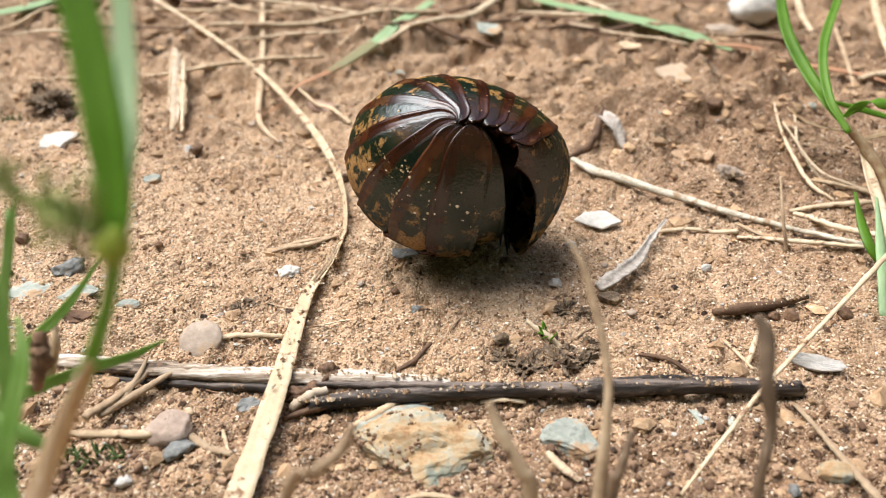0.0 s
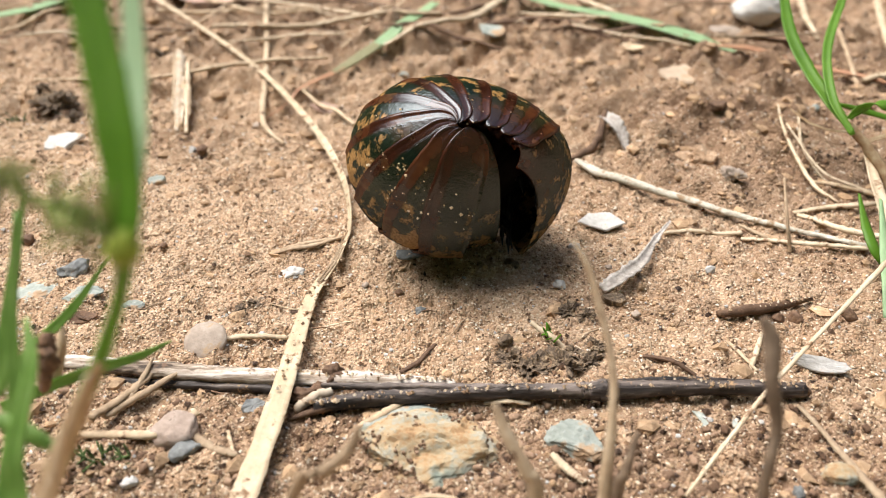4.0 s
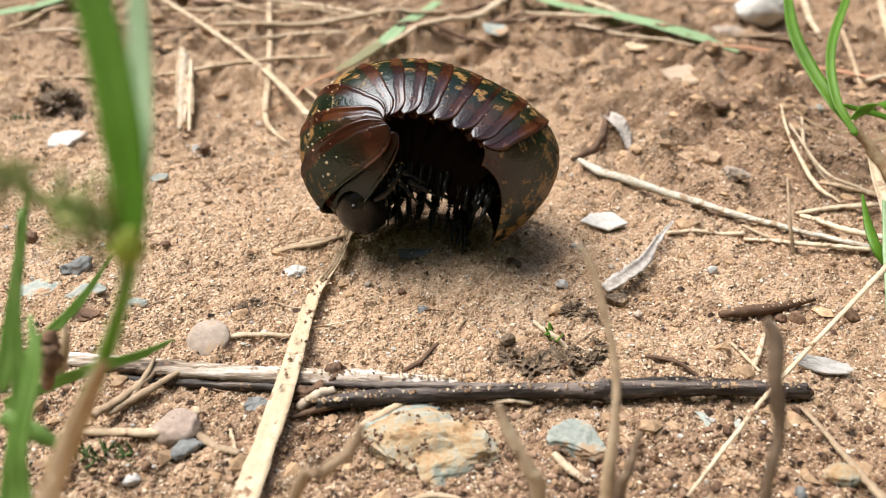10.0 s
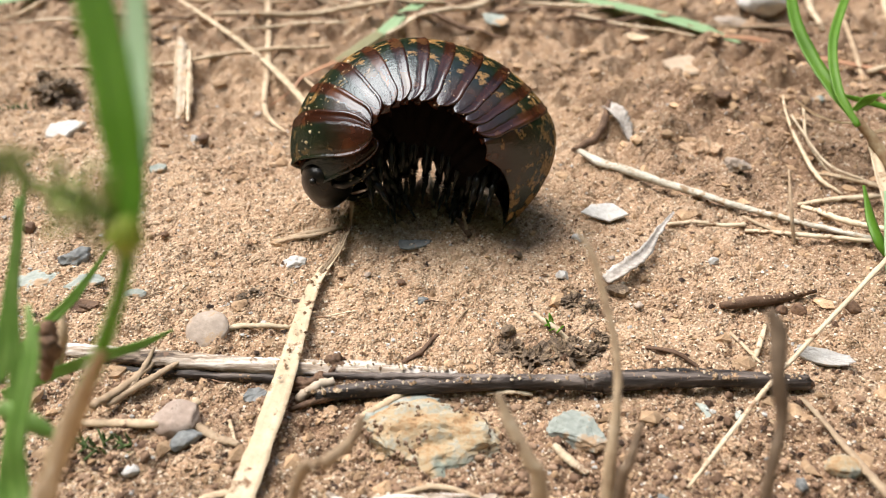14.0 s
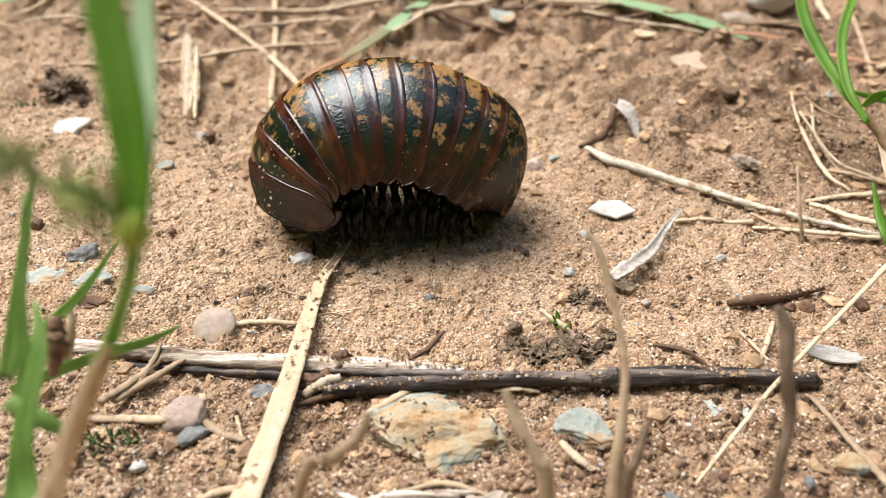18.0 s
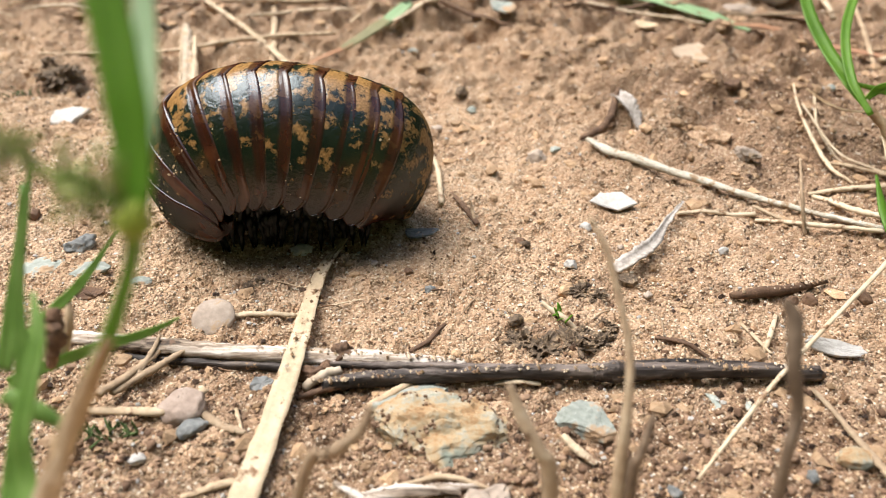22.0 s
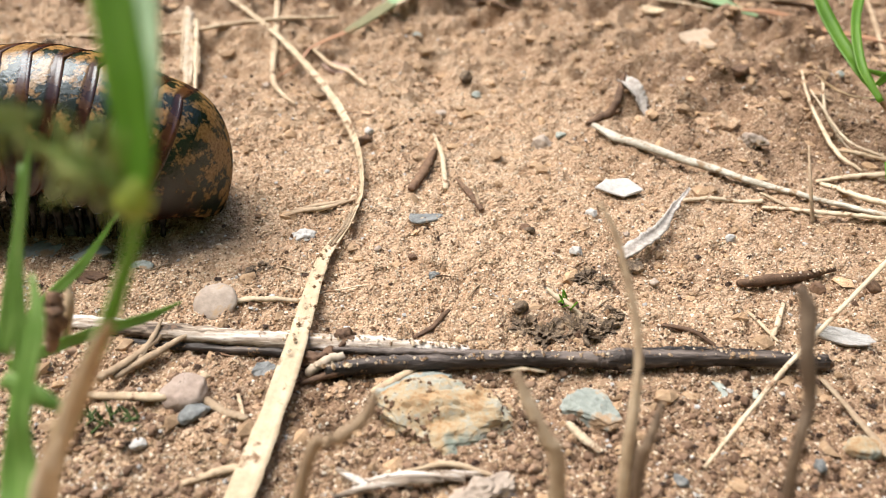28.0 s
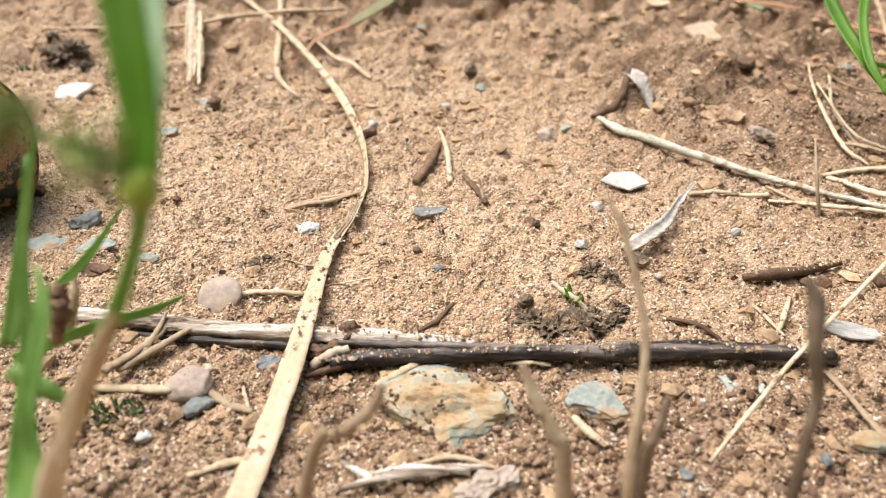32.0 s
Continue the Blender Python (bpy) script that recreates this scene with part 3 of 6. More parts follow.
def chip(name, at, size, mat, label, category="chip", turn=0, tilt=(0, 0), lift=0.0, seed=1, group="", **kw):
    v, f = chip_shape(*size, seed, **kw)
    ob = new(name, mesh_from(name, v, f, mat, False))
    z = float(height(*at[:2]))
    ob.matrix_world = pose(at[0], at[1], z + size[2] * 0.35 + lift, tilt[0], tilt[1], turn)
    return tagged(ob, label, category, group)


# ---- the ground: one sheet, fine where the camera looks, out to the horizon ----
def ground_sheet():
    def axis(lo, hi, step, far):
        core = np.arange(lo, hi, step)
        steps = step * 1.35 ** np.arange(1, 60)
        out = np.cumsum(steps)
        out = out[out < far]
        return np.concatenate([lo - out[::-1], core, core[-1] + out])

    gx, gy = axis(-0.135, 0.145, 0.0004, 60.0), axis(0.045, 0.26, 0.0004, 60.0)
    xx, yy = np.meshgrid(gx, gy)
    near = np.exp(-np.maximum(0, np.hypot(xx, yy - 0.12) - 0.25) / 0.5)
    zz = height(xx, yy) * near
    nx, ny = len(gx), len(gy)
    v = np.stack([xx, yy, zz], -1).reshape(-1, 3)
    i = np.arange(nx * ny).reshape(ny, nx)
    quads = np.stack([i[:-1, :-1], i[:-1, 1:], i[1:, 1:], i[1:, :-1]], -1).reshape(-1, 4)
    me = bpy.data.meshes.new("ground")
    me.vertices.add(len(v))
    me.vertices.foreach_set("co", v.astype(np.float32).ravel())
    me.loops.add(quads.size)
    me.loops.foreach_set("vertex_index", quads.astype(np.int32).ravel())
    me.polygons.add(len(quads))
    me.polygons.foreach_set("loop_start", np.arange(0, quads.size, 4, dtype=np.int32))
    me.polygons.foreach_set("use_smooth", np.ones(len(quads), bool))
    me.update(calc_edges=True)
    at = me.attributes.new("humus", "FLOAT", "POINT")
    at.data.foreach_set("value", humus(xx, yy).astype(np.float32).ravel())
    me.materials.append(SOIL)
    return tagged(new("ground", me), "pale tan sandy soil with darker humus patches", "ground", kind="structure")


def scatter(name, count, sizes, mat, label, seed, where, flat=0.8, lift=0.25, sub=1, near=1.0):
    """Many small grains lying on the soil, in one mesh. where(x, y) gives the chance to keep one."""
    rng = np.random.RandomState(seed)
    if sub == 0:
        bv = np.array([(1, 0, 0), (-1, 0, 0), (0, 1, 0), (0, -1, 0), (0, 0, 1), (0, 0, -1)], float)
        bf = np.array([(0, 2, 4), (2, 1, 4), (1, 3, 4), (3, 0, 4), (2, 0, 5), (1, 2, 5), (3, 1, 5), (0, 3, 5)])
    else:
        bm = bmesh.new()
        bmesh.ops.create_icosphere(bm, subdivisions=sub, radius=1.0)
        bv = np.array([q.co for q in bm.verts])
        bf = np.array([[q.index for q in face.verts] for face in bm.faces])
        bm.free()
    # denser towards the camera, over the trapezium of soil that it sees
    y = 0.052 + 0.20 * rng.rand(count) ** near
    x = (rng.rand(count) * 2 - 1) * (0.022 + 0.58 * y)
    keep = rng.rand(count) < where(x, y)
    x, y = x[keep], y[keep]
    k = len(x)
    r = sizes[0] + (sizes[1] - sizes[0]) * rng.rand(k) ** 3
    z = height(x, y) + r * lift
    shape = 1 + 0.8 * (rng.rand(k, len(bv)) - 0.5)
    ang = rng.rand(k) * 6.283
    ca, sa = np.cos(ang), np.sin(ang)
    stretch = 1 + 0.5 * (rng.rand(k, 3) - 0.5)
    p = bv[None] * shape[..., None] * stretch[:, None] * r[:, None, None] * (1, 1, flat)
    px = p[..., 0] * ca[:, None] - p[..., 1] * sa[:, None] + x[:, None]
    py = p[..., 0] * sa[:, None] + p[..., 1] * ca[:, None] + y[:, None]
    v = np.stack([px, py, p[..., 2] + z[:, None]], -1).reshape(-1, 3)
    f = (bf[None] + (np.arange(k) * len(bv))[:, None, None]).reshape(-1, 3)
    me = bpy.data.meshes.new(name)
    me.vertices.add(len(v))
    me.vertices.foreach_set("co", v.astype(np.float32).ravel())
    me.loops.add(f.size)
    me.loops.foreach_set("vertex_index", f.astype(np.int32).ravel())
    me.polygons.add(len(f))
    me.polygons.foreach_set("loop_start", np.arange(0, f.size, 3, dtype=np.int32))
    me.polygons.foreach_set("use_smooth", np.full(len(f), sub > 1))
    me.update(calc_edges=True)
    me.materials.append(mat)
    return tagged(new(name, me), label, name.replace("_", " "), kind="stuff")


ground_sheet()
scatter("sand_grains", 150000, (0.0001, 0.00030), SAND, "loose tan sand grains lying on the soil", 3, lambda x, y: 1.0 - 0.75 * humus(x, y), near=1.5, sub=0)
scatter("humus_crumbs", 40000, (0.0001, 0.0006), CRUMB, "dark brown crumbs of humus on the sand", 4,
        lambda x, y: np.clip(0.012 + 0.45 * humus(x, y) + 1.3 * np.clip(vnoise(x * 190, y * 190, 21) - 0.62, 0, 1), 0, 1), near=1.3, sub=0)
scatter("soil_clods", 7000, (0.0002, 0.00075), SOILCLOD, "small tan clods of crusted soil", 5,
        lambda x, y: np.clip(0.25 + 0.5 * np.clip((y - 0.12) / 0.05, 0, 1) + 0.5 * humus(x, y), 0, 1), sub=1, lift=0.0)
scatter("crust_lumps", 5200, (0.0004, 0.0017), SOILCLOD, "irregular lumps of crusted tan earth", 12,
        lambda x, y: np.clip(np.clip((y - 0.115) / 0.05, 0, 1) * (0.25 + 1.3 * vnoise(x * 70, y * 70, 33) ** 2) + 0.35 * humus(x, y), 0, 1), sub=1, lift=-0.1, flat=0.6)
scatter("soil_crumbs", 9000, (0.0002, 0.00065), CRUMB_BROWN, "soft brown crumbs of loose soil before the stick", 14,
        lambda x, y: np.clip((0.079 - y) / 0.008, 0, 1) * (0.25 + 1.1 * vnoise(x * 120, y * 120, 41)), sub=2, lift=0.1, near=2.4)
scatter("quartz_grains", 1500, (0.00012, 0.0004), CHALK, "white and grey grit among the sand", 6, lambda x, y: 1.0 + 0 * x, near=1.3)

# ---- an added, unseen ring of weeds: closes the place and blocks low sky light ----
def shade_screen():
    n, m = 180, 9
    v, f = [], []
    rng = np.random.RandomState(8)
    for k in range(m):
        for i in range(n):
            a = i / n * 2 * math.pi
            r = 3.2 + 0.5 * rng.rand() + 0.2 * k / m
            # tallest behind the camera, to darken the animal's near flank and underside
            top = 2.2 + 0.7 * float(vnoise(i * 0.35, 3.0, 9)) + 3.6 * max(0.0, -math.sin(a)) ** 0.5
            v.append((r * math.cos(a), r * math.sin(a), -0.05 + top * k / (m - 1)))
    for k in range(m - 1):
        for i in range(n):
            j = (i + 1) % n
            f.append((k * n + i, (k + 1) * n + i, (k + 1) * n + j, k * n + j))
    ob = new("backdrop", mesh_from("backdrop", v, f, SCREEN_WEEDS))
    return tagged(ob, "unseen dark green screen added to shade the clearing", "hedge", kind="structure")


SCREEN_WEEDS = surface("unseen_screen_weeds", [(0.3, (0.02, 0.035, 0.012)), (0.5, (0.045, 0.07, 0.022)), (0.8, (0.09, 0.11, 0.04))], 4, 0.9, 0.5, 0.05)
shade_screen()


# ---- sticks ----
def crusted(ob, path, radius, count, seed, label="sand grains stuck to the bark"):
    """Sand that sticks along a stick, as one part of it."""
    rng = np.random.RandomState(seed)
    c = spline(lay(path, 0), 60)
    v, f = [], []
    for _ in range(count):
        p = c[rng.randint(60)] + np.array((rng.randn() * 0.0008, (rng.rand() - 0.6) * radius, radius * (0.55 + 0.4 * rng.rand())))
        r = 0.0001 + 0.0003 * rng.rand() ** 2
        b = len(v)
        for d in ((1, 0, 0), (-1, 0, 0), (0, 1, 0), (0, -1, 0), (0, 0, 1), (0, 0, -1)):
            v.append(p + np.array(d) * r * (0.7 + 0.6 * rng.rand()) - np.array(ob.location))
        for q in ((0, 2, 4), (2, 1, 4), (1, 3, 4), (3, 0, 4), (2, 0, 5), (1, 2, 5), (3, 1, 5), (0, 3, 5)):
            f.append([b + k for k in q])
    tagged(part("sand_crust", mesh_from("sand_crust", v, f, SAND, False), ob, label), kind="stuff")


def subpart(name, vf, mat, ob, label=""):
    v = np.array(vf[0], float) - np.array(ob.location)
    return part(name, mesh_from(name, v, vf[1], mat), ob, label)


def dark_stick():
    path = [(-0.0171, 0.0742, 0.0011), (-0.0104, 0.0753, 0.0013), (0.0048, 0.0766, 0.0014), (0.0158, 0.0769, 0.0014), (0.0202, 0.0769, 0.0015), (0.0343, 0.0776, 0.0014), (0.0465, 0.0775, 0.0010)]
    ob = stem("dark_stick", path, [0.0008, 0.0011, 0.0010, 0.0010, 0.0013, 0.0010, 0.0010], BARK,
              "blackish dead stick with split bark and a swollen node", "stick", n=110, sides=14, rough=0.07, seed=4, ridges=0.07)
    subpart("bark_flap", tube([(-0.0164, 0.0773, 0.0019), (-0.0061, 0.0767, 0.0021), (0.0055, 0.0768, 0.0020), (0.0150, 0.0768, 0.0020)], [0.0004, 0.0006, 0.0006, 0.0003], n=50, sides=8, rough=0.2, seed=6), BARK,
            ob, "strip of grey bark split along the stick")
    subpart("bark_flap", tube([(0.0219, 0.0784, 0.0017), (0.0308, 0.0786, 0.0018), (0.0412, 0.0784, 0.0015)], [0.0003, 0.0005, 0.0003], n=40, sides=8, rough=0.2, seed=7), BARK,
            ob, "strip of grey bark split along the stick")
    subpart("node", tube([(0.0183, 0.0767, 0.0016), (0.0203, 0.0769, 0.0016), (0.0225, 0.0770, 0.0016)], [0.0010, 0.0016, 0.0010], n=14, sides=14, rough=0.08, seed=8), BARK, ob, "swollen node of the stick")
    subpart("broken_end", tube([(0.0457, 0.0774, 0.0011), (0.0473, 0.0775, 0.0008)], [0.0009, 0.0004], n=10, sides=10, rough=0.3, seed=8), TWIG, ob, "splintered brown end")
    crusted(ob, path, 0.0012, 300, 3)
    return ob


def bleached_stick():
    path = [(-0.0565, 0.0829, 0.0009), (-0.0405, 0.0811, 0.0009), (-0.0236, 0.0798, 0.0009), (-0.0108, 0.0796, 0.0010), (0.0012, 0.0789, 0.0009)]
    ob = stem("bleached_stick", path, [0.0010, 0.0013, 0.0013, 0.0012, 0.0006], PITH, "bleached split stick, whitish above and dark below", "stick",
              n=90, sides=12, rough=0.12, seed=9, flat=0.7)
    subpart("dark_bark", tube([(-0.0554, 0.0818, 0.0003), (-0.0401, 0.0795, 0.0003), (-0.0234, 0.0783, 0.0003), (-0.0167, 0.0782, 0.0003)], [0.0004, 0.0006, 0.0006, 0.0003], n=50, sides=8, rough=0.2, seed=3), BARK, ob,
            "dark strip along the underside")
    crusted(ob, path, 0.0010, 320, 5)
    return ob


dark_stick()
bleached_stick()
for at, size, seed in (((-0.0151, 0.0803), (0.0034, 0.0028, 0.0030), 3), ((-0.0184, 0.0760), (0.0040, 0.0022, 0.0022), 4), ((-0.0166, 0.0773), (0.0026, 0.0022, 0.0026), 5)):
    stone("soil_clod", at, size, TWIG, "brown crumbly clod at the broken end of the stick", "clod", seed=seed, sink=0.1, rough=0.5, cuts=2, group="clods at the stick")
stem("bark_splinter", [(-0.0201, 0.0724, 0.0006), (-0.0160, 0.0739, 0.0010), (-0.0125, 0.0747, 0.0012)], [0.0003, 0.0005, 0.0003], TWIG, "thin brown splinter by the dark stick", "splinter", n=20, seed=2)
stem("bark_splinter", [(-0.0192, 0.0740, 0.0009), (-0.0173, 0.0756, 0.0014), (-0.0149, 0.0766, 0.0016)], [0.0006, 0.0007, 0.0005], SANDWOOD, "pale broken splinter by the dark stick", "splinter", n=20, seed=12, rough=0.2)

# ---- long dry strips and straws lying on the soil ----
strip_path = [(-0.0241, 0.0483, 0.0015), (-0.0226, 0.0611, 0.0015), (-0.0211, 0.0755, 0.0026), (-0.0206, 0.0972, 0.0008), (-0.0179, 0.1073, 0.0007), (-0.0168, 0.1175, 0.0009), (-0.0198, 0.1344, 0.0006), (-0.0284, 0.1559, 0.0006), (-0.0454, 0.1858, 0.0010),
      (-0.0699, 0.2195, 0.0020), (-0.0915, 0.2463, 0.0030)]
strip = blade("dry_grass_strip", strip_path, [0.0033, 0.0031, 0.0027, 0.0021, 0.0015, 0.0013, 0.0015, 0.0015, 0.0015, 0.0015, 0.0015], STRAW_BLADE,
              "long dry tan grass strip lying across the sand", n=110, fold=0.12, twist=(0, 0, 0, 12, 45, 62, 25, 0, 0, 0), ragged=0.07)
strip_line = spline(strip_path, 110)
strip_line[:, 2] = above_soil(strip_line, 0.0004)
for a, b, off in ((58, 98, 0.0005), (66, 106, -0.0005)):
    line = strip_line[a:b:6] + np.array((off, 0.0, 0.00012))
    subpart("fibre", tube(line, [0.00003, 0.00007, 0.00007, 0.00003], n=40, sides=6, rough=0.3, seed=a), STRAW_BLADE, strip, "raised fibre of the dry strip")
for off in (-0.0004, -0.0002, 0.0001, 0.0003):
    line = strip_line[36:50:2] + np.array((off, 0.0, 0.0003))
    subpart("fibre", tube(line, [0.00005, 0.00014, 0.00015, 0.00012, 0.00004], n=40, sides=6, rough=0.5, seed=int(off * 1e4) + 40), STALK, strip, "dark frayed fibre of the dry strip")
crusted(strip, strip_path[2:6], 0.0009, 130, 21, "sand grains stuck to the frayed strip")
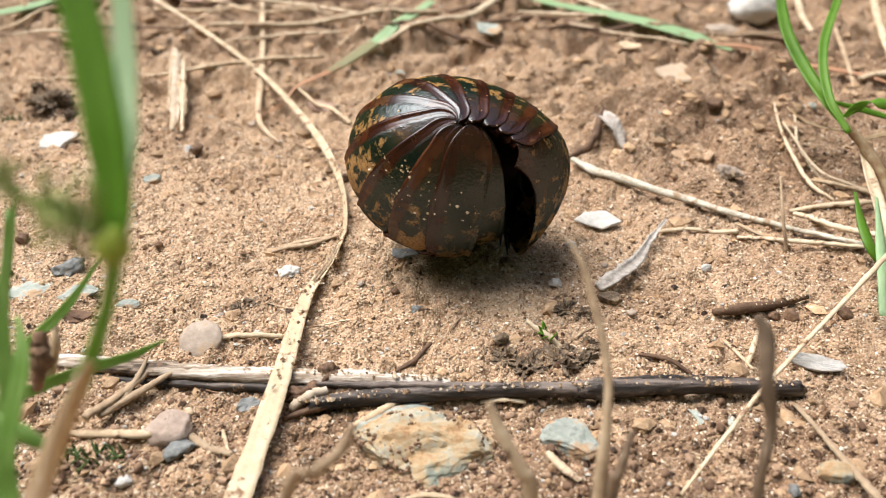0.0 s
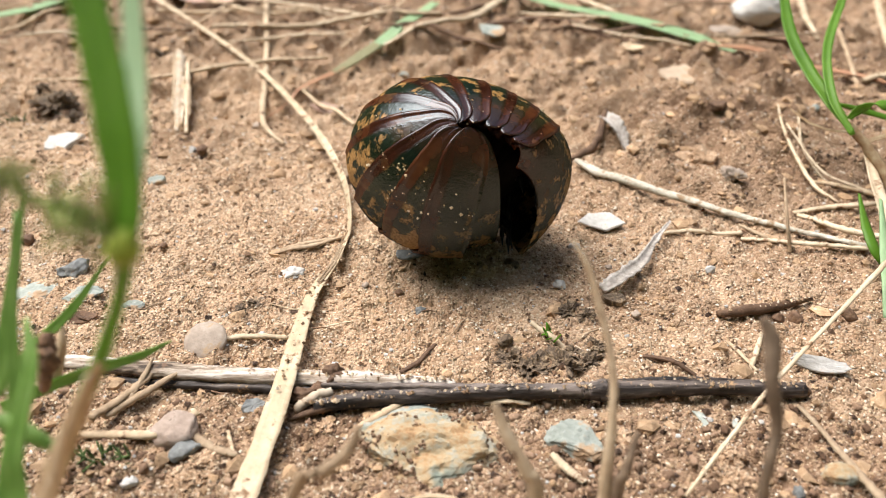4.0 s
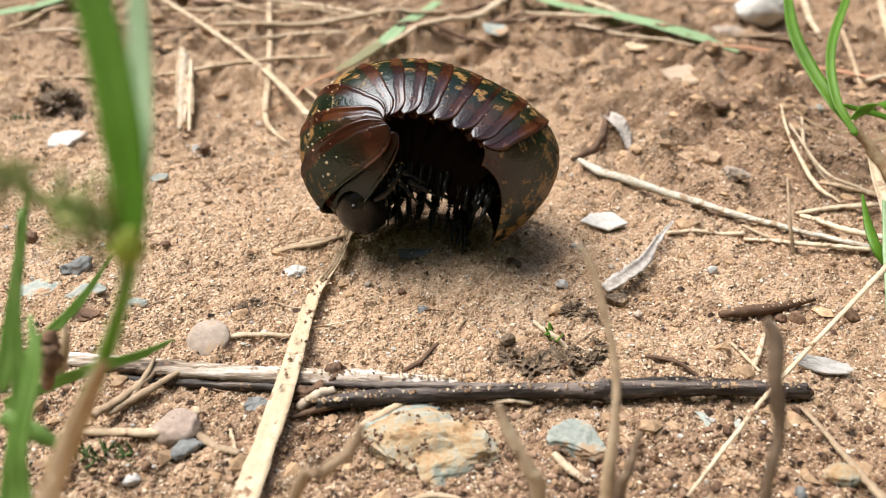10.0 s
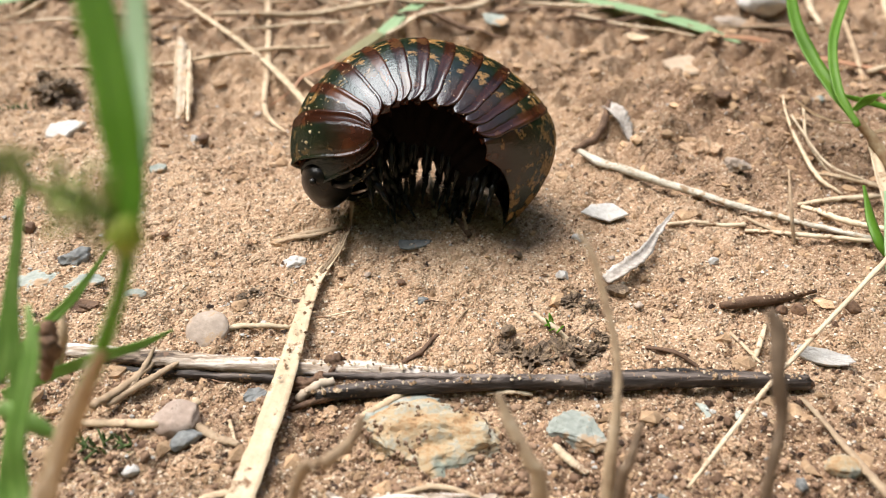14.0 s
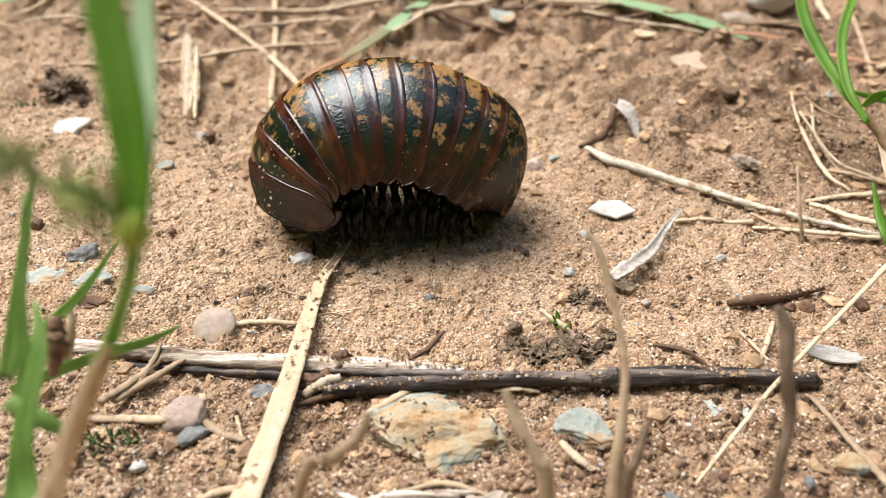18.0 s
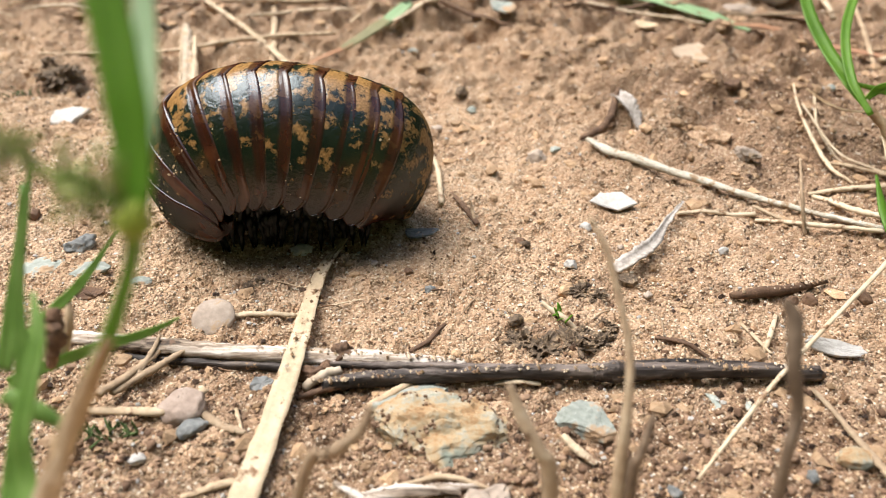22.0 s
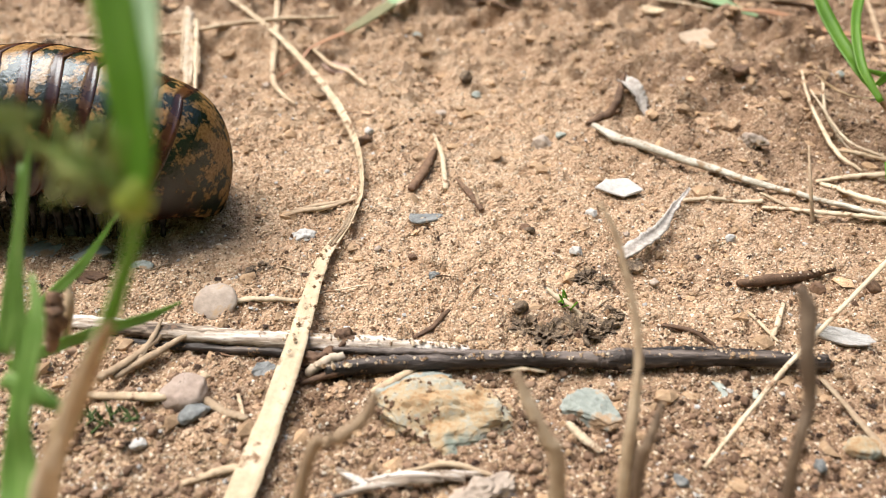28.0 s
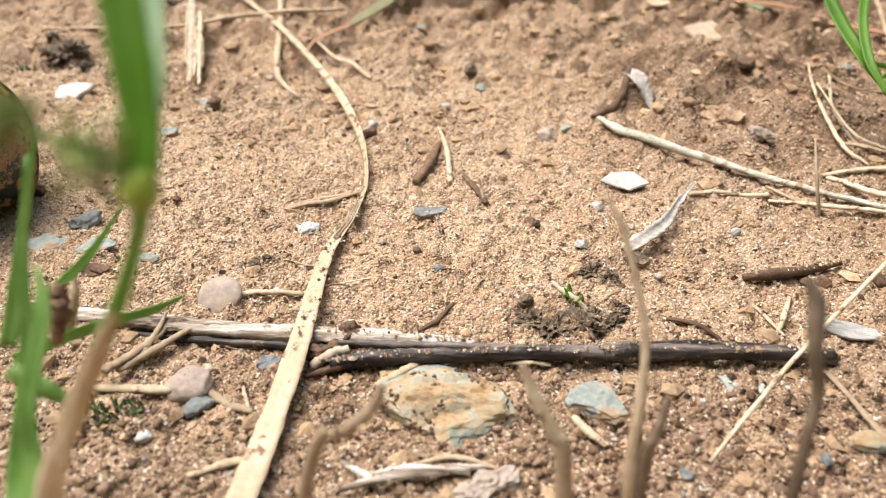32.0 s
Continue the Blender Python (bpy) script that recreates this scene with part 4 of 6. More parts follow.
STRAWS = [
    # points, radii, material, label
    ([(-0.0586, 0.2653, 0.0040), (-0.0494, 0.2164, 0.0030), (-0.0441, 0.1870, 0.0020), (-0.0409, 0.1646, 0.0008), (-0.0372, 0.1561, 0.0005), (-0.0338, 0.1515, 0.0003)], [0.0009, 0.0008, 0.0007, 0.0006, 0.0002], STRAW_GREY, "pale withered straw bent near its tip"),
    ([(-0.0988, 0.1828), (-0.0688, 0.1848, 0.0008), (-0.0514, 0.1898, 0.0008), (-0.0301, 0.1957, 0.0008)], [0.0004, 0.0007, 0.0008, 0.0006], STRAW_GREY, "long straight dry straw on the soil"),
    ([(-0.0638, 0.2159), (-0.0393, 0.2171, 0.0020), (-0.0014, 0.2215, 0.0020)], [0.0009, 0.0012, 0.0010], STRAW_GREY, "thick weathered straw in the litter"),
    ([(-0.0839, 0.2090), (-0.0729, 0.2245, 0.0020), (-0.0622, 0.2524, 0.0030)], [0.0004, 0.0006, 0.0005], STALK, "thin brown straw on the soil"),
    ([(0.0219, 0.2593, 0.0020), (0.0101, 0.2319, 0.0020), (0.0009, 0.2171, 0.0015), (-0.0125, 0.2044, 0.0010), (-0.0226, 0.2011, 0.0008)], [0.0013, 0.0015, 0.0011, 0.0007, 0.0004], STRAW, "curved tan straw at the back"),
    ([(-0.0343, 0.1786), (-0.0276, 0.1704, 0.0006), (-0.0200, 0.1607)], [0.0004, 0.0006, 0.0005], STRAW_GREY, "short pale straw on the sand"),
    ([(-0.1265, 0.2247), (-0.1196, 0.2352, 0.0020), (-0.1143, 0.2493, 0.0030)], [0.0006, 0.0006, 0.0005], STRAW_GREY, "short dry straw on the soil"),
    ([(0.0404, 0.2557, 0.0030), (0.0472, 0.2421, 0.0020), (0.0555, 0.2304, 0.0015)], [0.0010, 0.0010, 0.0007], STRAW, "pale straw under the green leaf"),
    ([(0.0116, 0.2288), (0.0319, 0.2277, 0.0010), (0.0439, 0.2216, 0.0010), (0.0523, 0.2113)], [0.0010, 0.0010, 0.0008, 0.0005], TWIG, "dark brown twig in the litter"),
    ([(0.0799, 0.2113), (0.0986, 0.2141)], [0.0010, 0.0008], TWIG, "dark weathered twig on the soil"),
    ([(-0.0339, 0.2477), (-0.0040, 0.2363), (0.0165, 0.2419)], [0.0009, 0.0010, 0.0008], TWIG, "brown twig among the straws"),
    ([(-0.0534, 0.2488), (-0.0370, 0.2309), (-0.0240, 0.2341)], [0.0008, 0.0008, 0.0005], STRAW_GREY, "bent grey straw in the litter"),
    ([(-0.0864, 0.2537), (-0.0656, 0.2414, 0.0010), (-0.0388, 0.2267)], [0.0008, 0.0009, 0.0006], STRAW_GREY, "weathered straw among the litter"),
    ([(-0.0131, 0.2529, 0.0020), (-0.0208, 0.2251, 0.0010), (-0.0273, 0.2025)], [0.0006, 0.0006, 0.0004], STRAW_GREY, "thin grey straw in the litter"),
    ([(0.0251, 0.1399), (0.0289, 0.1365, 0.0006), (0.0343, 0.1325, 0.0009), (0.0468, 0.1255, 0.0009), (0.0593, 0.1182, 0.0008), (0.0705, 0.1124, 0.0008)], [0.0006, 0.0011, 0.0010, 0.0008, 0.0006, 0.0006], LICHEN,
     "long whitish twig crusted with lichen and sand"),
    ([(0.0377, 0.1184), (0.0510, 0.1176)], [0.0004, 0.0005], STRAW, "thin straw on the sand"),
    ([(0.0507, 0.1167), (0.0605, 0.1136, 0.0007), (0.0702, 0.1119, 0.0007)], [0.0004, 0.0005, 0.0005], STRAW, "greenish straw beside the pale twig"),
    ([(0.0513, 0.1203), (0.0545, 0.1165), (0.0587, 0.1133)], [0.0003, 0.0004, 0.0003], STRAW_GREY, "short thin straw on the sand"),
    ([(0.0710, 0.1608, 0.0060), (0.0688, 0.1497, 0.0040), (0.0689, 0.1332, 0.0015), (0.0718, 0.1279)], [0.0002, 0.0003, 0.0005, 0.0003], STRAW, "fine dry grass stem bending down"),
    ([(0.0693, 0.1508, 0.0060), (0.0712, 0.1365, 0.0030), (0.0755, 0.1318, 0.0020), (0.0804, 0.1309)], [0.0002, 0.0003, 0.0004, 0.0003], STRAW, "fine dry grass stem bending down"),
    ([(0.0738, 0.1562, 0.0050), (0.0707, 0.1436, 0.0020), (0.0731, 0.1344)], [0.0003, 0.0003, 0.0003], STRAW, "fine dry grass stem bending down"),
    ([(0.0626, 0.1248), (0.0688, 0.1249, 0.0010), (0.0802, 0.1261, 0.0015)], [0.0004, 0.0006, 0.0006], STRAW, "dry straw at the grass clump"),
    ([(0.0630, 0.1238), (0.0679, 0.1179, 0.0010), (0.0750, 0.1146, 0.0010)], [0.0005, 0.0007, 0.0007], STRAW, "dry straw at the grass clump"),
    ([(0.0696, 0.1344), (0.0757, 0.1314, 0.0010), (0.0813, 0.1282, 0.0010)], [0.0004, 0.0006, 0.0005], STRAW_GREY, "dry straw at the grass clump"),
    ([(0.0578, 0.1126), (0.0569, 0.1153, 0.0050), (0.0577, 0.1214, 0.0090)], [0.0004, 0.0003, 0.0002], STALK, "thin brown stalk sticking up from the sand"),
    ([(0.1107, 0.2557, 0.0030), (0.1046, 0.2319, 0.0030), (0.1015, 0.2148, 0.0010)], [0.0010, 0.0010, 0.0006], STRAW, "dry straw behind the grass"),
    ([(0.1004, 0.2024, 0.0090), (0.0985, 0.1898, 0.0060), (0.0968, 0.1789, 0.0030)], [0.0005, 0.0006, 0.0006], STALK, "dry brown straw behind the grass"),
    ([(0.0979, 0.1789, 0.0030), (0.1062, 0.1836, 0.0040), (0.1136, 0.1878, 0.0050)], [0.0008, 0.0010, 0.0008], STRAW, "yellow straw behind the grass"),
    ([(0.1237, 0.2316, 0.0080), (0.1156, 0.2072, 0.0060), (0.1074, 0.1799, 0.0040)], [0.0010, 0.0010, 0.0008], STRAW, "pale straw behind the grass"),
    ([(-0.0317, 0.0888), (-0.0277, 0.0887, 0.0005), (-0.0231, 0.0898)], [0.0005, 0.0005, 0.0004], STRAW, "short straw under the dry strip"),
    ([(-0.0232, 0.0901), (-0.0184, 0.0909), (-0.0134, 0.0922)], [0.0002, 0.0002, 0.0001], STRAW, "hair-thin straw on the sand"),
    ([(-0.0064, 0.0819), (-0.0038, 0.0835, 0.0006), (-0.0017, 0.0865)], [0.0003, 0.0004, 0.0003], TWIG, "tiny brown twig standing in the sand"),
    ([(-0.0435, 0.0703, 0.0030), (-0.0415, 0.0747, 0.0020), (-0.0397, 0.0791, 0.0015), (-0.0385, 0.0821, 0.0020)], [0.0006, 0.0006, 0.0005, 0.0002], STALK, "forked dry twig on the soil"),
    ([(-0.0425, 0.0715, 0.0020), (-0.0391, 0.0768, 0.0012), (-0.0354, 0.0802, 0.0018)], [0.0006, 0.0006, 0.0003], STALK, "forked dry twig on the soil"),
    ([(-0.0408, 0.0744, 0.0015), (-0.0399, 0.0794, 0.0020), (-0.0393, 0.0814, 0.0030)], [0.0004, 0.0004, 0.0002], STALK, "forked dry twig on the soil"),
    ([(-0.0475, 0.0695, 0.0010), (-0.0417, 0.0696, 0.0008), (-0.0354, 0.0693, 0.0012), (-0.0312, 0.0728, 0.0016)], [0.0005, 0.0006, 0.0007, 0.0006], STRAW_GREY, "bent pale twig with a bulging end"),
    ([(-0.0310, 0.0697), (-0.0276, 0.0671, 0.0008), (-0.0249, 0.0657)], [0.0006, 0.0006, 0.0004], STALK, "short dry twig beside the clay lump"),
    ([(-0.0271, 0.0703), (-0.0257, 0.0670)], [0.0003, 0.0002], STRAW_GREY, "splinter of straw on the soil"),
    ([(-0.0267, 0.0961), (-0.0209, 0.0969), (-0.0176, 0.1143)], [0.0001, 0.0002, 0.0001], STRAW_GREY, "hair-thin straw on the sand"),
    ([(-0.0296, 0.1114), (-0.0235, 0.1118, 0.0005), (-0.0177, 0.1147)], [0.0003, 0.0005, 0.0003], STALK, "thin brown straw on the sand"),
    ([(-0.0111, 0.0716), (-0.0085, 0.0729, 0.0007), (-0.0055, 0.0756)], [0.0004, 0.0006, 0.0005], STRAW_GREY, "pale splinter above the ochre stone"),
    ([(0.0402, 0.0888), (0.0413, 0.0854), (0.0420, 0.0819)], [0.0003, 0.0003, 0.0002], STRAW_GREY, "thin bent straw on the sand"),
    ([(0.0414, 0.0828), (0.0427, 0.0849, 0.0010), (0.0453, 0.0901)], [0.0003, 0.0004, 0.0003], STRAW, "short straw on the sand"),
    ([(0.0272, 0.0851), (0.0307, 0.0834), (0.0337, 0.0816)], [0.0003, 0.0004, 0.0003], TWIG, "thin dark twig by the stick"),
    ([(0.0125, 0.0668), (0.0140, 0.0646, 0.0005), (0.0159, 0.0628)], [0.0005, 0.0006, 0.0004], STRAW, "short pale straw by the blue-grey stone"),
    ([(0.0269, 0.0606, 0.0006), (0.0330, 0.0667, 0.0030), (0.0387, 0.0719, 0.0060), (0.0488, 0.0814, 0.0080), (0.0617, 0.0940, 0.0090), (0.0683, 0.1002, 0.0100)], [0.0002, 0.0003, 0.0003, 0.0003, 0.0004, 0.0004], STRAW,
     "long straight straw leaning across the stick"),
    ([(0.0451, 0.0752), (0.0473, 0.0650, 0.0010), (0.0479, 0.0591, 0.0020), (0.0491, 0.0553, 0.0020)], [0.0003, 0.0005, 0.0006, 0.0006], STALK, "thin dry twig on the soil"),
    ([(0.0279, 0.0845), (0.0302, 0.0839)], [0.0002, 0.0003], TWIG, "tiny dark twig on the sand"),
    ([(0.0048, 0.0760), (0.0077, 0.0756, 0.0008), (0.0107, 0.0759)], [0.0003, 0.0004, 0.0003], STRAW, "pale splinter under the stick"),
    ([(-0.0136, 0.0556, 0.0007), (-0.0089, 0.0572, 0.0010), (-0.0022, 0.0584, 0.0010), (0.0026, 0.0591, 0.0008)], [0.0003, 0.0006, 0.0007, 0.0003], PITH, "frayed pale piece of plant fibre"),
    ([(-0.0118, 0.0572, 0.0010), (-0.0058, 0.0584, 0.0013), (0.0004, 0.0578, 0.0012)], [0.0002, 0.0004, 0.0003], PITH, "frayed pale piece of plant fibre"),
    ([(-0.0060, 0.0592, 0.0008), (-0.0012, 0.0600, 0.0012), (0.0040, 0.0586, 0.0008)], [0.0002, 0.0004, 0.0002], STRAW_GREY, "frayed pale piece of plant fibre"),
    ([(-0.0137, 0.0594, 0.0007), (-0.0107, 0.0574, 0.0010), (-0.0082, 0.0569, 0.0010)], [0.0003, 0.0005, 0.0003], PITH, "frayed pale piece of plant fibre"),
    ([(-0.0305, 0.0577), (-0.0248, 0.0595), (-0.0220, 0.0580)], [0.0004, 0.0006, 0.0004], STRAW_GREY, "pale straw under the dry strip"),
    ([(-0.0051, 0.1380, 0.0015), (-0.0035, 0.1301, 0.0015), (-0.0026, 0.1193, 0.0005)], [0.0003, 0.0005, 0.0005], STRAW, "curled pale straw standing in the sand"),
    ([(-0.0086, 0.1194), (-0.0066, 0.1251, 0.0010), (-0.0048, 0.1328)], [0.0007, 0.0009, 0.0005], TWIG, "short dark brown twig on the sand"),
    ([(-0.0009, 0.1238), (0.0013, 0.1177, 0.0010), (0.0035, 0.1136)], [0.0003, 0.0006, 0.0005], TWIG, "short frayed twig on the sand"),
    ([(0.0022, 0.1169, 0.0030), (0.0026, 0.1160, 0.0015), (0.0030, 0.1140)], [0.0002, 0.0003, 0.0003], STALK, "frayed plant fibre in the sand"),
    ([(-0.0297, 0.1126), (-0.0245, 0.1127, 0.0005), (-0.0188, 0.1147)], [0.0003, 0.0005, 0.0004], STALK, "thin brown straw on the sand"),
    ([(-0.0256, 0.1500), (-0.0178, 0.1494)], [0.0002, 0.0002], TWIG, "hair-thin twig on the sand"),
    ([(-0.0556, 0.0937), (-0.0524, 0.0927)], [0.0004, 0.0003], TWIG, "short dark twig on the sand"),
]
litter = np.random.RandomState(15)
for k in range(34):
    y = 0.075 + 0.11 * litter.rand() ** 1.4
    x = (litter.rand() * 2 - 1) * (0.01 + 0.5 * y)
    a, ln = litter.rand() * math.pi, 0.0018 + 0.004 * litter.rand() ** 2
    dx, dy = math.cos(a) * ln / 2, math.sin(a) * ln / 2
    STRAWS.append(([(x - dx, y - dy), (x + dx * 0.1, y + litter.randn() * 0.0003), (x + dx, y + dy)], [0.00007, 0.00016, 0.00008],
                   (STALK, TWIG, STRAW_GREY)[litter.randint(3)], "tiny shred of plant fibre on the sand"))
for k in range(46):
    x, y = -0.16 + 0.34 * litter.rand(), 0.205 + 0.085 * litter.rand()
    a, ln = litter.randn() * 0.35, 0.012 + 0.04 * litter.rand()
    dx, dy = math.cos(a) * ln / 2, math.sin(a) * ln / 2
    z = float(height(x, y)) + 0.001 + 0.002 * litter.rand()
    STRAWS.append(([(x - dx, y - dy, z), (x, y + litter.randn() * 0.002, z + 0.001 * litter.rand()), (x + dx, y + dy, z)], [0.0003, 0.0004 + 0.0006 * litter.rand(), 0.0003],
                   (STRAW, STRAW_GREY, STALK, TWIG)[litter.randint(4)], "dry straw in the litter behind"))
for k, (pts, rad, mat, label) in enumerate(STRAWS):
    stem("twig" if mat is TWIG else "straw", pts, rad, mat, label, "twig" if mat is TWIG else "straw", n=34, sides=8, rough=0.14, seed=20 + k,
         flat=0.7, group="litter of straws and twigs")

# the thick brown twig and the grey curl of bark
ob = stem("brown_twig", [(0.0400, 0.0941, 0.0007), (0.0441, 0.0947, 0.0009), (0.0490, 0.0958, 0.0008), (0.0556, 0.0981, 0.0006)], [0.0005, 0.0009, 0.0008, 0.0003], TWIG,
          "short brown twig crusted with soil", "twig", n=26, sides=10, rough=0.12, seed=3)
crusted(ob, [(0.0400, 0.0941, 0.0007), (0.0490, 0.0958, 0.0008), (0.0556, 0.0981, 0.0006)], 0.0009, 60, 8, "soil stuck to the twig")
curl = blade("bark_curl", [(0.0243, 0.1004, 0.0004), (0.0272, 0.1023, 0.0016), (0.0311, 0.1065, 0.0018), (0.0345, 0.1127, 0.0016), (0.0386, 0.1185, 0.0022)], [0.0022, 0.0024, 0.0020, 0.0012, 0.0004], GREYBARK,
             "curled piece of grey bark lying on the sand", "bark", fold=0.55, twist=(10, -20, -35, -20), ragged=0.22, thick=0.0004, seed=5)
blade("bark_curl", [(0.0329, 0.1563, 0.0020), (0.0341, 0.1521, 0.0026), (0.0357, 0.1494, 0.0016), (0.0364, 0.1472, 0.0006)], [0.0020, 0.0030, 0.0026, 0.0010], GREYBARK,
      "small curl of grey bark on the clods", "bark", fold=0.6, twist=(-20, 20), ragged=0.2, thick=0.0004, seed=6)
stem("brown_twig", [(0.0242, 0.1414), (0.0267, 0.1446, 0.0015), (0.0307, 0.1488, 0.0020), (0.0335, 0.1572)], [0.0004, 0.0007, 0.0009, 0.0006], TWIG, "bent brown twig among the clods", "twig", n=24, seed=9, rough=0.25)


# ---- stones, chips and pebbles ----
ochre = stone("ochre_stone", (-0.0022, 0.0672), (0.0222, 0.0142, 0.0068), ROCK, "flat broken stone, ochre and grey, set in the soil", turn=4, sink=0.6, seed=14, sub=5, rough=0.13, cuts=16, crumb=0.12, tilt=(9, 3))
def soil_on(rock, count, seed):
    """Crumbs of soil lying on the top of a stone."""
    rng = np.random.RandomState(seed)
    tops = [q for q in rock.data.polygons if q.normal.z > 0.3 and noise.noise(q.center * 330.0) > 0.16]
    v, f = [], []
    for _ in range(count):
        q = tops[rng.randint(len(tops))]
        c, r = np.array(q.center), 0.00012 + 0.0003 * rng.rand() ** 2.5
        b = len(v)
        turn = rng.rand() * 6.28
        ring = [(math.cos(turn + k * 1.257) * r * (0.7 + 0.6 * rng.rand()), math.sin(turn + k * 1.257) * r * (0.7 + 0.6 * rng.rand())) for k in range(5)]
        v += [tuple(c + (x, y, -0.0001)) for x, y in ring] + [tuple(c + (x * 0.6, y * 0.6, r * 0.8)) for x, y in ring]
        f += [(b + k, b + (k + 1) % 5, b + 5 + (k + 1) % 5, b + 5 + k) for k in range(5)] + [tuple(b + 5 + k for k in range(5))]
    ob = new("adhering_soil", mesh_from("adhering_soil", np.array(v), f, CRUMB_BROWN, False))
    ob.parent = rock
    return tagged(ob, "brown crumbs of soil on the stone", kind="stuff")


soil_on(ochre, 420, 5)
stone("ochre_stone", (-0.0056, 0.0724), (0.0110, 0.0060, 0.0026), BLUESTONE, "grey-green slab behind the ochre stone", turn=14, sink=0.6, seed=17, sub=4, rough=0.12, cuts=8, crumb=0.07)
stone("blue_grey_stone", (0.0160, 0.0691), (0.0080, 0.0070, 0.0035), BLUESTONE, "pale blue-grey stone half sunk in the soil", turn=-20, sink=0.68, seed=5, sub=4, rough=0.14, cuts=9, crumb=0.07)
stone("round_pebble", (-0.0342, 0.0877), (0.0062, 0.0060, 0.0020), PEBBLE, "flat round pinkish-grey pebble", "pebble", sink=0.12, seed=2, rough=0.05, cuts=1, tilt=(24, -4))
stone("clay_clod", (-0.0333, 0.0697), (0.0074, 0.0056, 0.0026), CLAY, "angular greyish slab of dry clay", "clod", turn=35, sink=0.2, seed=31, rough=0.08, cuts=16, tilt=(24, -6))
stone("clay_clod", (-0.0317, 0.0675), (0.0040, 0.0030, 0.0020), SLATE, "small dark clay crumb beside the clay lump", "clod", turn=50, sink=0.3, seed=32, rough=0.2, cuts=5)
chip("white_shard", (0.0278, 0.1210), (0.0088, 0.0044, 0.0006), CHALK, "white shard of shell or stone on the sand", "shard", turn=-12, tilt=(16, 3), lift=0.0006, seed=5, corners=5, jag=0.22)
chip("white_flake", (0.0505, 0.0827), (0.0088, 0.0026, 0.0007), CHALK, "curved white flake leaning on the soil", "flake", turn=-14, tilt=(28, 4), lift=0.0007, seed=9, corners=8, warp=0.5, jag=0.12)
chip("slate_flake", (-0.0058, 0.1100), (0.0066, 0.0026, 0.0005), SLATE, "dark blue-grey slate flake flat on the sand", "flake", turn=4, seed=12, corners=8, jag=0.2)
chip("slate_flake", (-0.0250, 0.0756), (0.0030, 0.0024, 0.0012), SLATE, "dark block of slate beside the dry strip", "flake", turn=15, seed=13, corners=6, tilt=(20, 0))
chip("white_chip", (-0.0815, 0.1541), (0.0082, 0.0072, 0.0014), CHALK, "pale jagged chip on the soil", "chip", turn=28, tilt=(12, -5), lift=0.0006, seed=15, corners=9, jag=0.35)
chip("blue_chip", (-0.0559, 0.1362), (0.0040, 0.0028, 0.0010), BLUESTONE, "small bluish chip on the sand", "chip", turn=10, tilt=(10, 0), lift=0.0004, seed=16, jag=0.25)
chip("white_chip", (0.0573, 0.1865), (0.0095, 0.0100, 0.0016), BEIGE, "pale flat chip on the soil", "chip", turn=-25, tilt=(4, 0), lift=-0.0003, seed=18, corners=8, jag=0.25)
stone("white_stone", (0.0902, 0.2352), (0.0170, 0.0140, 0.0110), CHALK, "whitish angular stone on the soil", turn=10, sink=0.2, seed=44, rough=0.15, cuts=8)
stone("grey_stone", (0.0798, 0.2267), (0.0120, 0.0080, 0.0040), PEBBLE, "flat greyish stone on the soil", turn=0, sink=0.3, seed=45, rough=0.2, cuts=6)
stone("dark_pebble", (0.0577, 0.1595), (0.0046, 0.0036, 0.0024), TWIG, "dark purplish pebble on the soil", "pebble", sink=0.25, seed=21, cuts=6)
stone("grey_pebble", (-0.0601, 0.1059), (0.0052, 0.0040, 0.0034), SLATE, "rough grey pebble on the sand", "pebble", sink=0.25, seed=22, cuts=8, rough=0.3)
stone("flat_stone", (-0.0641, 0.1009), (0.0075, 0.0050, 0.0012), BLUESTONE, "flat pale stone flush with the soil", sink=0.45, seed=23, turn=10)
stone("flat_stone", (-0.0555, 0.0987), (0.0060, 0.0040, 0.0012), BLUESTONE, "flat pale stone flush with the soil", sink=0.4, seed=24)
stone("flat_stone", (-0.0469, 0.0953), (0.0034, 0.0022, 0.0012), BLUESTONE, "small grey stone in the sand", sink=0.35, seed=25)
stone("white_pebble", (-0.0250, 0.1053), (0.0040, 0.0030, 0.0016), CHALK, "small white pebble beside the dry strip", "pebble", sink=0.25, seed=26, rough=0.25)
stone("white_pebble", (0.0176, 0.1018), (0.0022, 0.0018, 0.0016), CHALK, "tiny white pebble on the sand", "pebble", sink=0.15, seed=27)
stone("yellow_pebble", (0.0458, 0.0636), (0.0044, 0.0030, 0.0020), ROCK, "yellowish pebble in the soil", "pebble", sink=0.3, seed=28, cuts=2)
stone("white_pebble", (-0.0368, 0.0626), (0.0020, 0.0016, 0.0014), CHALK, "tiny white pebble on the sand", "pebble", sink=0.25, seed=29)
chip("grey_flake", (0.0342, 0.0732), (0.0050, 0.0034, 0.0006), BLUESTONE, "pale grey flake pressed into the soil", "flake", turn=-15, lift=-0.0006, seed=30, jag=0.3)
chip("dark_leaf_scrap", (-0.0540, 0.0933), (0.0046, 0.0024, 0.0006), TWIG, "dark scrap of a dead leaf", "leaf scrap", turn=12, tilt=(20, 10), lift=0.0004, seed=31, warp=0.5)
chip("dark_leaf_scrap", (0.0256, 0.0983), (0.0038, 0.0022, 0.0012), CHARCOAL, "dark scrap of bark beside the curl", "bark", turn=5, tilt=(15, 0), lift=0.0004, seed=33)
stone("white_clod", (0.0537, 0.1342), (0.0046, 0.0036, 0.0030), PEBBLE, "pale lump of earth on the soil", "clod", sink=0.2, seed=34, rough=0.4)
